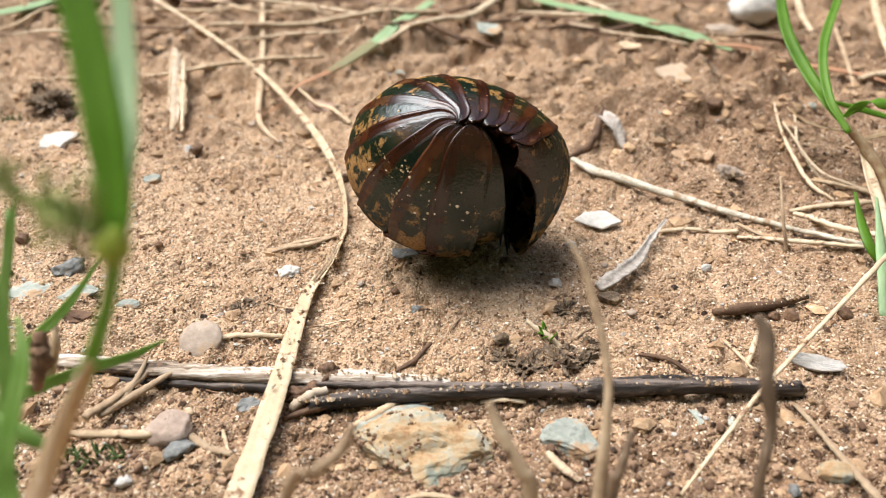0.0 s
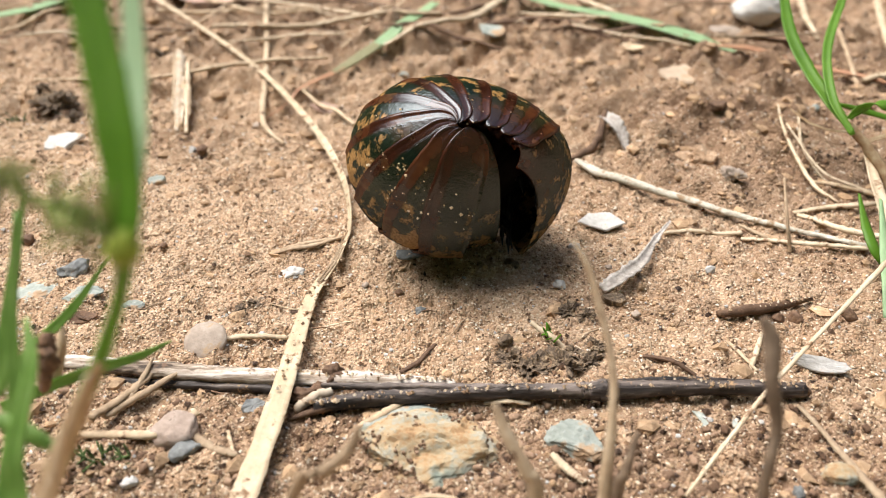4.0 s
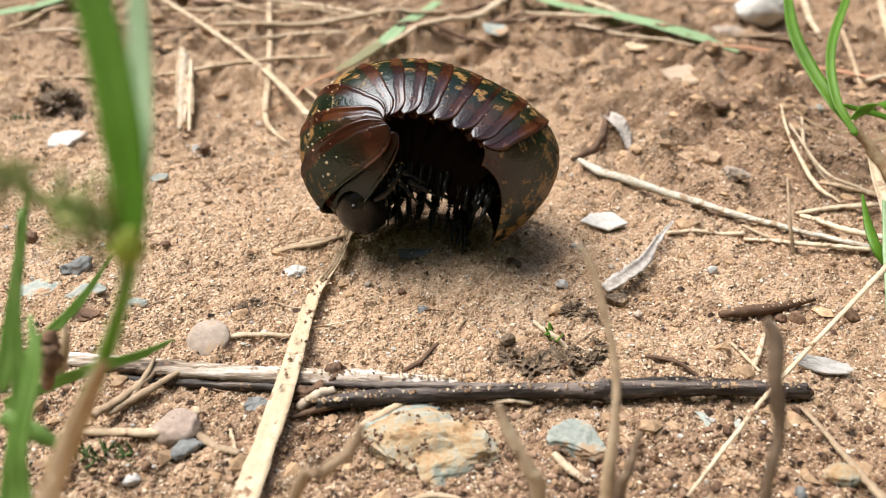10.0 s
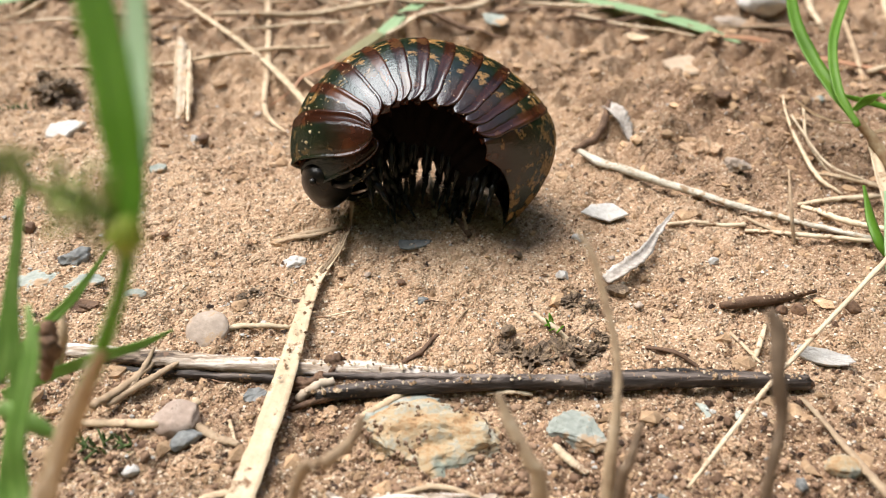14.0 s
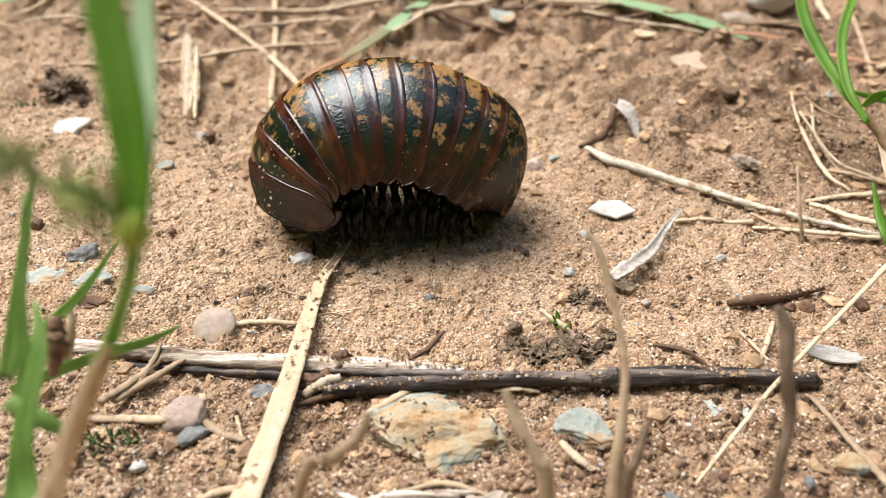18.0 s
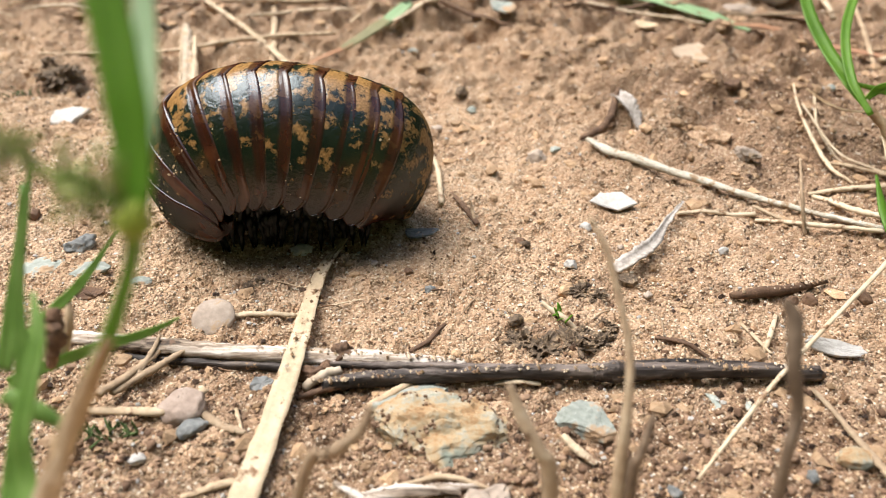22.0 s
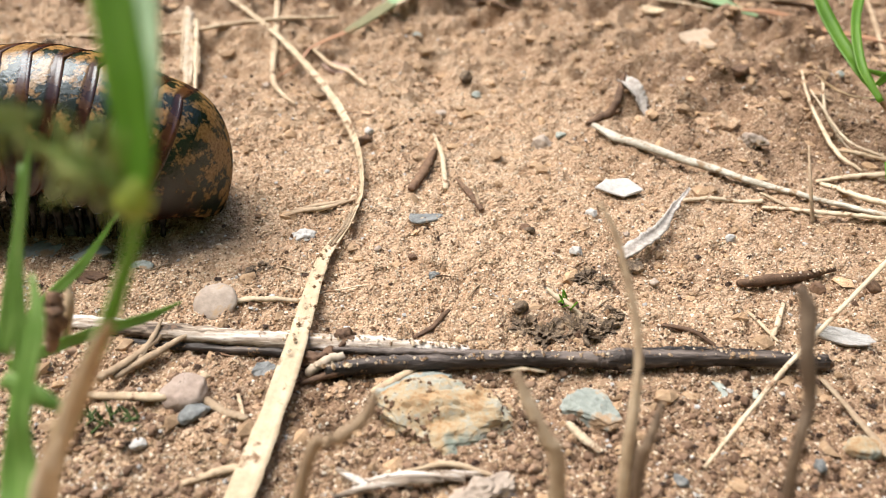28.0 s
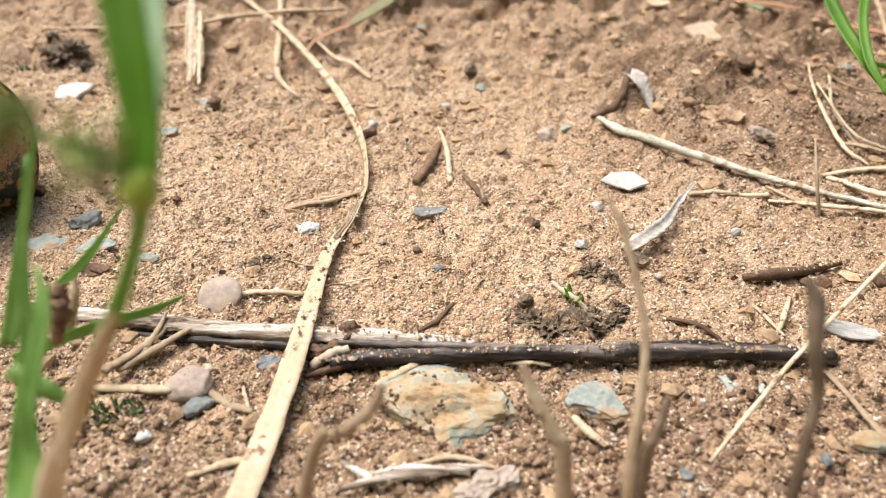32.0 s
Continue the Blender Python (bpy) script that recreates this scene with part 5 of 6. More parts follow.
stone("clay_clod", (0.0024, 0.0563), (0.0070, 0.0050, 0.0030), PEBBLE, "greyish lump of dry clay", "clod", turn=25, sink=0.45, seed=35, rough=0.3, cuts=8, crumb=0.2)
GRIT = [((-0.0476, 0.1126), 0.0017, TWIG), ((-0.0518, 0.1482), 0.0024, CHALK), ((-0.0500, 0.1477), 0.0028, TWIG), ((-0.0719, 0.1156), 0.0028, TWIG), ((-0.0073, 0.0990), 0.0012, SLATE),
        ((-0.0039, 0.0941), 0.0016, SLATE), ((0.0677, 0.1950), 0.0050, PEBBLE), ((0.0282, 0.0952), 0.0018, PEBBLE), ((0.0516, 0.0938), 0.0026, TWIG), ((0.0596, 0.0946), 0.0030, TWIG),
        ((0.0492, 0.0941), 0.0020, TWIG), ((0.0081, 0.0873), 0.0024, CHARCOAL), ((0.0399, 0.0612), 0.0018, SLATE), ((0.0034, 0.1591), 0.0024, BLUESTONE), ((0.0189, 0.1385), 0.0022, BLUESTONE),
        ((0.0153, 0.1365), 0.0044, PEBBLE), ((0.0011, 0.1646), 0.0040, CHARCOAL), ((0.0028, 0.1784), 0.0034, SLATE), ((0.0104, 0.1083), 0.0022, TWIG), ((-0.0073, 0.0986), 0.0016, TWIG),
        ((-0.0041, 0.0939), 0.0016, SLATE), ((-0.0184, 0.1377), 0.0032, TWIG), ((-0.0177, 0.1410), 0.0024, CHALK), ((-0.0039, 0.1512), 0.0026, PEBBLE), ((0.0217, 0.1135), 0.0024, CHALK),
        ((0.0426, 0.1069), 0.0018, CHALK), ((0.0838, 0.1529), 0.0026, BLUESTONE), ((0.0821, 0.1669), 0.0026, BLUESTONE), ((0.0240, 0.0589), 0.0018, SLATE), ((-0.0107, 0.1904), 0.0030, BLUESTONE),
        ((0.0064, 0.0773), 0.0014, PEBBLE), ((-0.0127, 0.1009), 0.0014, PEBBLE), ((-0.0155, 0.0839), 0.0012, CHALK), ((0.0263, 0.1075), 0.0012, PEBBLE), ((0.0107, 0.1078), 0.0020, CHARCOAL), ((-0.0432, 0.1677), 0.0020, PEBBLE)]
for k, (at, size, mat) in enumerate(GRIT):
    stone("grit", at, (size, size * 0.8, size * 0.7), mat, "small loose bit of stone or earth on the sand", "grit", turn=k * 37, sink=0.25, seed=60 + k, sub=3, rough=0.3, group="grit on the sand")

# dark crumbly clumps of wet soil; those at the far left paint a hollow's shade
CLUMPS = [((0.0091, 0.0849), 0.0046), ((0.0117, 0.0834), 0.0050), ((0.0157, 0.0839), 0.0048), ((0.0192, 0.0844), 0.0042), ((0.0171, 0.0861), 0.0030), ((0.0072, 0.0861), 0.0026), ((0.0209, 0.0873), 0.0026),
          ((0.0188, 0.0962), 0.0036), ((0.0207, 0.0944), 0.0026), ((-0.0310, 0.0961), 0.0038), ((-0.0290, 0.0969), 0.0024), ((-0.0898, 0.1725), 0.0080), ((-0.0840, 0.1677), 0.0056), ((-0.0946, 0.1793), 0.0050), ((-0.0732, 0.2024), 0.0070),
          ((0.0302, 0.0998), 0.0030), ((0.0333, 0.1000), 0.0022)]
for k, (at, size) in enumerate(CLUMPS):
    stone("soil_clump", at, (size, size * 0.8, size * 0.55), CHARCOAL if k < 15 else SOILCLOD, "dark crumbly clump of damp soil and painted shade", "clod", turn=k * 51, sink=0.66, seed=120 + k, sub=4,
          rough=0.5, cuts=2, crumb=0.6, group="clumps of damp soil")

# larger tan clods, thick behind and sparse in front
rng = np.random.RandomState(77)
for k, (cx, cy, sx, sy, n, lo, hi) in enumerate(((*(0.0402, 0.1544), 0.020, 0.012, 7, 0.003, 0.007), (*(0.0712, 0.1725), 0.034, 0.022, 9, 0.003, 0.008), (*(-0.0134, 0.2207), 0.08, 0.018, 18, 0.003, 0.008),
                                                (*(-0.0583, 0.1692), 0.03, 0.02, 12, 0.003, 0.008), (*(0.0320, 0.0684), 0.03, 0.006, 16, 0.0015, 0.004), (*(-0.0181, 0.0684), 0.02, 0.008, 14, 0.0015, 0.0035),
                                                (*(0.0082, 0.1630), 0.02, 0.012, 8, 0.003, 0.006))):
    for j in range(n):
        at = (cx + rng.randn() * sx * 0.6, cy + rng.randn() * sy * 0.6)
        s = lo + (hi - lo) * rng.rand() ** 2
        stone("earth_clod", at, (s, s * (0.7 + 0.4 * rng.rand()), s * 0.5), SOIL, "tan clod of crusted earth", "clod", turn=rng.rand() * 360, sink=0.62, seed=200 + k * 40 + j, sub=3,
              rough=0.45, cuts=2, crumb=0.5, group="earth clods")

# scraps of wood and leaf at the back
frag = stem("wood_fragment", [(-0.0581, 0.1580, 0.0008), (-0.0607, 0.1698, 0.0025), (-0.0672, 0.1959, 0.0050)], [0.0005, 0.0010, 0.0009], SANDWOOD, "weathered split piece of pale wood", "wood", n=40, sides=9, rough=0.3, seed=3, flat=0.6)
for k, (dx, lo, hi, r) in enumerate(((0.0019, 0.1565, 0.1900, 0.0007), (0.0009, 0.1600, 0.1935, 0.0005), (-0.0012, 0.1650, 0.1950, 0.0005), (0.0026, 0.1640, 0.1760, 0.0003))):
    line = [(-0.0577 - 0.24 * (y - 0.157) + dx, y, 0.0010 + 0.11 * (y - 0.157)) for y in (lo, (lo + hi) / 2, hi)]
    subpart("splinter", tube(line, [r * 0.5, r, r * 0.7], n=26, sides=7, rough=0.35, seed=8 + k), (STRAW, SANDWOOD, STRAW_GREY, STALK)[k], frag, "loose splinter of the wood")
chip("dead_leaf", (-0.0733, 0.2549), (0.036, 0.020, 0.0008), DEADLEAF, "flat pinkish-brown dead leaf", "leaf", turn=4, tilt=(5, 2), lift=0.002, seed=50, corners=10, warp=0.1)
chip("dead_leaf", (-0.0272, 0.1725), (0.0080, 0.0046, 0.0006), DEADLEAF, "small dry leaf scrap on the soil", "leaf scrap", turn=-20, tilt=(8, 3), lift=0.0008, seed=51, warp=0.3)
chip("dead_leaf", (0.0116, 0.2090), (0.0070, 0.0060, 0.0006), BLUESTONE, "pale grey leaf scrap on the soil", "leaf scrap", turn=30, tilt=(20, 3), lift=0.001, seed=52, warp=0.3)
chip("dead_leaf", (0.0494, 0.2068), (0.0060, 0.0040, 0.0006), STRAW_GREY, "small pale dry leaf scrap on the soil", "leaf scrap", turn=-10, tilt=(8, 3), lift=0.0008, seed=53, warp=0.3)


# ---- plants ----
def plant(name, base, label, category="grass"):
    root = new(name)
    root.location = ground_point(base)
    return tagged(root, label, category)


def leaf(root, points, widths, mat, label="", name="blade", **kw):
    v, f = ribbon(lay(points, 0.0005), widths, hug=True, **kw)
    return part(name, mesh_from(name, np.array(v) - np.array(root.location), f, mat, True, blade_uv(kw.get("n", 36), kw.get("across", 5))), root, label)


def shoot(root, points, radii, mat, label="", name="stem", **kw):
    v, f = tube(lay(points, 0.0), radii, **kw)
    return part(name, mesh_from(name, np.array(v) - np.array(root.location), f, mat), root, label)


# green leaf lying at the back, with a rusty dry end
g = plant("fallen_leaf_blade", (0.0257, 0.2600), "long green leaf blade on the soil, its end withered to rust", "leaf blade")
leaf(g, [(0.0155, 0.2598, 0.0040), (0.0302, 0.2438, 0.0032), (0.0516, 0.2233, 0.0024), (0.0674, 0.2084, 0.0016), (0.0783, 0.2053, 0.0010)], [0.0056, 0.0064, 0.0078, 0.0066, 0.0008], GREEN_PALE, n=40, fold=0.15, twist=(10, 5, 0), thick=0.0003)
leaf(g, [(0.0699, 0.2023, 0.0013), (0.0806, 0.1980, 0.0016), (0.0901, 0.1912, 0.0016), (0.0998, 0.1806, 0.0012), (0.1079, 0.1762, 0.0010)], [0.0014, 0.0034, 0.0030, 0.0020, 0.0008], RUST, "rusty withered end", "withered_end", n=30, fold=0.5)
g = plant("fallen_leaf_blade", (-0.0043, 0.2537), "green leaf blade with a rusty thread-like tip", "leaf blade")
leaf(g, [(-0.0031, 0.2304, 0.0080), (-0.0099, 0.2169, 0.0066), (-0.0154, 0.2065, 0.0053), (-0.0208, 0.1988, 0.0040)], [0.0026, 0.0034, 0.0034, 0.0030], GREEN_PALE, n=30, fold=0.2, twist=(0, 10), thick=0.0003)
leaf(g, [(-0.0176, 0.2032, 0.0049), (-0.0208, 0.1985, 0.0041), (-0.0246, 0.1934, 0.0031), (-0.0277, 0.1891, 0.0025)], [0.0029, 0.0031, 0.0026, 0.0016], OLIVE, "withering olive stretch", "withering_middle", n=24, fold=0.2, twist=(5, 10), thick=0.0004)
leaf(g, [(-0.0259, 0.1919, 0.0028), (-0.0301, 0.1858, 0.0020), (-0.0345, 0.1781, 0.0012), (-0.0365, 0.1739, 0.0008), (-0.0417, 0.1637, 0.0004)], [0.0018, 0.0015, 0.0009, 0.0005, 0.0002], RUST, "rusty withered tip", "withered_end", n=30, fold=0.2)
g = plant("fallen_leaf_blade", (-0.1338, 0.2441), "green leaf blade lying at the back", "leaf blade")
leaf(g, [(-0.1347, 0.2275, 0.0040), (-0.1240, 0.2363, 0.0040), (-0.1146, 0.2507, 0.0040)], [0.0046, 0.0052, 0.0046], GREEN_PALE, n=20, fold=0.15, thick=0.0003)

# the grass clump at the far side of the pale twig
g = plant("grass_clump", (0.0713, 0.1059), "green grass clump with pale dry sheaths", "grass")
leaf(g, [(0.0714, 0.1299, 0.0140), (0.0691, 0.1354, 0.0170), (0.0678, 0.1455, 0.0200), (0.0671, 0.1550, 0.0240), (0.0712, 0.1730, 0.0280)], [0.0010, 0.0024, 0.0026, 0.0024, 0.0016], GREEN, n=34, fold=0.3, twist=(20, 0), broad=(1, 0.2, 0))
leaf(g, [(0.0708, 0.1280, 0.0140), (0.0689, 0.1346, 0.0180), (0.0713, 0.1463, 0.0230), (0.0795, 0.1623, 0.0280), (0.0834, 0.1697, 0.0300)], [0.0010, 0.0016, 0.0017, 0.0015, 0.0010], GREEN, n=34, fold=0.4, twist=(20, 0), broad=(1, 0.2, 0))
leaf(g, [(0.0708, 0.1315, 0.0150), (0.0731, 0.1323, 0.0170), (0.0758, 0.1322, 0.0180), (0.0816, 0.1323, 0.0170)], [0.0006, 0.0018, 0.0022, 0.0018], GREEN, n=24, fold=0.3, twist=(20, 0), broad=(1, 0.2, 0))
leaf(g, [(0.0709, 0.1373, 0.0160), (0.0780, 0.1381, 0.0140), (0.0857, 0.1375, 0.0120)], [0.0006, 0.0012, 0.0012], GREEN, n=20, fold=0.3, twist=(20, 0), broad=(1, 0.2, 0))
shoot(g, [(0.0708, 0.1315, 0.0150), (0.0746, 0.1283, 0.0110), (0.0775, 0.1223, 0.0060), (0.0783, 0.1144)], [0.0007, 0.0009, 0.0010, 0.0010], SHEATH, n=24, sides=8)
leaf(g, [(0.0745, 0.1299, 0.0110), (0.0746, 0.1236, 0.0070), (0.0749, 0.1189, 0.0040), (0.0750, 0.1126)], [0.0010, 0.0020, 0.0022, 0.0014], STRAW, "pale dry sheath", "sheath", n=20, fold=0.5)
leaf(g, [(0.0685, 0.1489, 0.0100), (0.0691, 0.1412, 0.0105), (0.0710, 0.1365, 0.0110), (0.0736, 0.1338, 0.0120)], [0.0003, 0.0009, 0.0009, 0.0005], SHEATH, "thin withered leaf", "withered_leaf", n=20, fold=0.3)
leaf(g, [(0.0681, 0.1159, 0.0090), (0.0681, 0.1109, 0.0060), (0.0683, 0.1064, 0.0040), (0.0716, 0.1043)], [0.0005, 0.0020, 0.0022, 0.0014], GREEN, n=20, fold=0.35, twist=(20, 0), broad=(1, 0.2, 0))
leaf(g, [(0.0708, 0.1140, 0.0090), (0.0676, 0.1033, 0.0060), (0.0629, 0.0902, 0.0030)], [0.0006, 0.0018, 0.0014], GREEN_PALE, n=20, fold=0.3, twist=(20, 0), broad=(1, 0.2, 0))
leaf(g, [(0.0748, 0.1311, 0.0110), (0.0800, 0.1335, 0.0110), (0.0845, 0.1345, 0.0110)], [0.0008, 0.0016, 0.0014], SHEATH, "yellow withered leaf", "withered_leaf", n=14, fold=0.3)

# the grass close before the lens
NODE = surface("yellow_green_node", [(0.2, (0.20, 0.30, 0.03)), (0.5, (0.32, 0.42, 0.05)), (0.8, (0.42, 0.50, 0.09))], 200, 0.5, 0.2, 0.0002, translucent=0.3)
g = plant("foreground_grass", (-0.0320, 0.0339, 0.0151), "bright green grass shoot close before the camera", "grass")
g.location.z = float(height(g.location.x, g.location.y))
leaf(g, [(-0.0164, 0.0335, 0.0511), (-0.0164, 0.0348, 0.0531), (-0.0168, 0.0366, 0.0560), (-0.0176, 0.0388, 0.0593), (-0.0188, 0.0413, 0.0631)], [0.0010, 0.0017, 0.0020, 0.0020, 0.0018], GREEN, n=40, fold=0.25, twist=(8, -8), broad=(1, 0.1, 0), thick=0.0002)
leaf(g, [(-0.0173, 0.0367, 0.0506), (-0.0174, 0.0401, 0.0540), (-0.0179, 0.0433, 0.0570), (-0.0186, 0.0475, 0.0616)], [0.0005, 0.0011, 0.0012, 0.0010], GREEN_PALE, n=30, fold=0.2, twist=(8, -8), broad=(1, 0.1, 0), thick=0.0002)
shoot(g, [(-0.0164, 0.0336, 0.0512), (-0.0184, 0.0354, 0.0467), (-0.0212, 0.0366, 0.0412), (-0.0243, 0.0365, 0.0356), (-0.0276, 0.0358, 0.0289), (-0.0320, 0.0339, 0.0151)], [0.0005, 0.0004, 0.0005, 0.0006, 0.0007, 0.0008], GREEN, n=40, sides=9, rough=0.03)
leaf(g, [(-0.0207, 0.0358, 0.0418), (-0.0230, 0.0356, 0.0378), (-0.0252, 0.0353, 0.0337), (-0.0277, 0.0347, 0.0291)], [0.0005, 0.0012, 0.0015, 0.0012], SHEATH, "brown withered sheath", "sheath", n=24, fold=0.5, twist=(8, -8), broad=(1, 0.1, 0))
leaf(g, [(-0.0205, 0.0340, 0.0426), (-0.0229, 0.0331, 0.0377), (-0.0252, 0.0331, 0.0321)], [0.0003, 0.0008, 0.0007], STRAW_BLADE, "pale sheath", "sheath", n=20, fold=0.4, twist=(8, -8), broad=(1, 0.1, 0))
shoot(g, [(-0.0163, 0.0338, 0.0522), (-0.0166, 0.0337, 0.0512), (-0.0172, 0.0342, 0.0501)], [0.0004, 0.0010, 0.0004], NODE, "yellow-green swollen node", "node", n=14, sides=10, rough=0.03)
leaf(g, [(-0.0246, 0.0336, 0.0345), (-0.0266, 0.0333, 0.0302), (-0.0288, 0.0330, 0.0240), (-0.0300, 0.0332, 0.0195)], [0.0005, 0.0017, 0.0018, 0.0010], STRAW, "cream-coloured dry sheath", "sheath", n=24, fold=0.4, twist=(8, -8), broad=(1, 0.1, 0))
seed = shoot(g, [(-0.0165, 0.0338, 0.0516), (-0.0185, 0.0344, 0.0525), (-0.0208, 0.0350, 0.0535), (-0.0239, 0.0360, 0.0549)], [0.0002, 0.0001, 0.0001, 0.0001], GREEN, "drooping seed head", "seed_head", n=20, sides=6)
rs = np.random.RandomState(4)
axis_pts = spline([(-0.0168, 0.0339, 0.0517), (-0.0185, 0.0344, 0.0525), (-0.0208, 0.0350, 0.0535), (-0.0239, 0.0360, 0.0549)], 46)
for k in range(80):
    p = axis_pts[3 + int(42 * rs.rand())]
    d = np.array((rs.randn() * 0.0009, rs.randn() * 0.0009, rs.randn() * 0.0011 - 0.0002))
    leaf(g, [p, p + d * 0.6, p + d * 1.3], [0.0001, 0.00024, 0.0001], WISP, "", "spikelet", n=5, fold=0.2, across=3)

TUFT_GREEN = surface("tuft_green_blade", [(0.2, (0.13, 0.27, 0.05)), (0.5, (0.22, 0.39, 0.09)), (0.8, (0.33, 0.49, 0.16))], 90, 0.45, 0.25, 0.0002, translucent=0.5)
g = plant("grass_tuft", (-0.0572, 0.0712), "green grass tuft with a withered brown knot", "grass")
leaf(g, [(-0.0337, 0.0370, 0.0197), (-0.0346, 0.0410, 0.0223), (-0.0338, 0.0453, 0.0290), (-0.0341, 0.0492, 0.0348), (-0.0338, 0.0537, 0.0418)], [0.0016, 0.0013, 0.0010, 0.0003], TUFT_GREEN, n=30, fold=0.3, twist=(8, -8), broad=(1, 0.1, 0))
leaf(g, [(-0.0375, 0.0488, 0.0269), (-0.0365, 0.0523, 0.0324), (-0.0359, 0.0551, 0.0367), (-0.0352, 0.0582, 0.0414)], [0.0014, 0.0012, 0.0008, 0.0002], TUFT_GREEN, n=30, fold=0.3, twist=(8, -8), broad=(1, 0.1, 0))
leaf(g, [(-0.0427, 0.0588, 0.0204), (-0.0394, 0.0609, 0.0235), (-0.0366, 0.0625, 0.0259), (-0.0332, 0.0651, 0.0300)], [0.0012, 0.0011, 0.0009, 0.0002], TUFT_GREEN, n=30, fold=0.3, twist=(8, -8), broad=(1, 0.1, 0))
leaf(g, [(-0.0449, 0.0585, 0.0162), (-0.0404, 0.0596, 0.0178), (-0.0359, 0.0605, 0.0193), (-0.0313, 0.0613, 0.0204), (-0.0278, 0.0621, 0.0218)], [0.0010, 0.0012, 0.0011, 0.0009, 0.0002], TUFT_GREEN, n=30, fold=0.3, twist=(8, -8), broad=(1, 0.1, 0))
leaf(g, [(-0.0330, 0.0420, 0.0311), (-0.0305, 0.0413, 0.0301), (-0.0280, 0.0406, 0.0290)], [0.0012, 0.0014, 0.0006], TUFT_GREEN, n=20, fold=0.3, twist=(8, -8), broad=(1, 0.1, 0))
leaf(g, [(-0.0296, 0.0324, 0.0237), (-0.0302, 0.0371, 0.0272), (-0.0306, 0.0392, 0.0306), (-0.0300, 0.0432, 0.0349), (-0.0309, 0.0460, 0.0373)], [0.0012, 0.0012, 0.0014, 0.0011, 0.0003], TUFT_GREEN, n=26, fold=0.3, twist=(8, -8), broad=(1, 0.1, 0))
shoot(g, [(-0.0389, 0.0602, 0.0242), (-0.0387, 0.0587, 0.0220), (-0.0396, 0.0579, 0.0190)], [0.0007, 0.0010, 0.0004], TWIG, "withered dark brown knot", "knot", n=16, sides=8, rough=0.3)
shoot(g, [(-0.0390, 0.0634, 0.0238), (-0.0388, 0.0619, 0.0214), (-0.0399, 0.0608, 0.0179)], [0.0002, 0.0005, 0.0005], STRAW_GREY, "dry stalk", "dry_stalk", n=16, sides=7)

# dead stalks standing close before the lens
def dead_stalk(points, widths, mat, label, foot):
    g = plant("dead_stalk", foot, label, "stalk")
    g.location.z = float(height(g.location.x, g.location.y))
    leaf(g, [*points, tuple(g.location)], [*widths, widths[-1]], mat, "", "stalk", n=40, fold=0.5, twist=(8, -8), broad=(1, 0.1, 0), ragged=0.10, thick=0.0003)
    return g


dead_stalk([(0.0108, 0.0592, 0.0357), (0.0122, 0.0579, 0.0337), (0.0135, 0.0555, 0.0299), (0.0144, 0.0531, 0.0262), (0.0144, 0.0507, 0.0225), (0.0139, 0.0476, 0.0158)], [0.0002, 0.0005, 0.0006, 0.0006, 0.0008, 0.0012], STRAW_GREY,
           "thin greyish dead stalk standing upright", (0.0139, 0.0427, 0.0029))
dead_stalk([(0.0166, 0.0501, 0.0216), (0.0156, 0.0482, 0.0187), (0.0149, 0.0473, 0.0154)], [0.0004, 0.0009, 0.0012], STALK_DARK, "short dark dead stalk standing upright", (0.0142, 0.0430, 0.0033))
dead_stalk([(0.0244, 0.0492, 0.0348), (0.0252, 0.0482, 0.0334), (0.0252, 0.0463, 0.0304), (0.0259, 0.0451, 0.0268), (0.0252, 0.0429, 0.0215)], [0.0006, 0.0014, 0.0012, 0.0009, 0.0009], STALK_DARK, "dark brown curled dead stalk", (0.0258, 0.0385, 0.0074))
dead_stalk([(0.0038, 0.0485, 0.0264), (0.0049, 0.0470, 0.0242), (0.0064, 0.0455, 0.0218), (0.0074, 0.0446, 0.0187)], [0.0006, 0.0011, 0.0011, 0.0014], STRAW_GREY, "pale broken dead stalk", (0.0082, 0.0404, 0.0067))
dead_stalk([(-0.0070, 0.0446, 0.0278), (-0.0078, 0.0436, 0.0262), (-0.0098, 0.0426, 0.0247), (-0.0124, 0.0421, 0.0221)], [0.0005, 0.0009, 0.0010, 0.0010], STALK, "bent brown dead stalk", (-0.0170, 0.0386, 0.0112))
for k, (c, n) in enumerate((((-0.0418, 0.0657), 34), ((0.0144, 0.0891), 10), ((-0.0966, 0.1646), 20))):
    m = plant("moss_tuft", c, "small green moss tuft in the soil", "moss")
    rs = np.random.RandomState(30 + k)
    for j in range(n):
        o = np.array(m.location) + (rs.randn() * 0.0022 * (n > 12) + rs.randn() * 0.0004, rs.randn() * 0.0008, 0)
        d = np.array((rs.randn() * 0.0008, rs.randn() * 0.0008, 0.0006 + 0.0012 * rs.rand()))
        leaf(m, [o, o + d * 0.6, o + d], [0.0003, 0.0003, 0.0001], MOSS if k != 1 else GREEN, "", "moss_leaf", n=5, fold=0.2, across=3)
sprout = stem("sprout", [(0.0121, 0.0910, 0.0015), (0.0143, 0.0889, 0.0008), (0.0169, 0.0867)], [0.0003, 0.0005, 0.0004], STRAW, "pale sprouting shoot lying on dark soil", "sprout", n=20)


# ---- the millipede: rigid plates on a bending chain ----
# Millimetres in the animal's own space: x to the rear, y to its right, z to its back.
SIZE = 0.001
RING = 10.79          # from the middle line of the chain down to the side tips of the plates
BACK = 18.57          # from the side tips up to the back
HALF = 15.08          # half the breadth
EDGE = 1.151          # how square the cross-section is
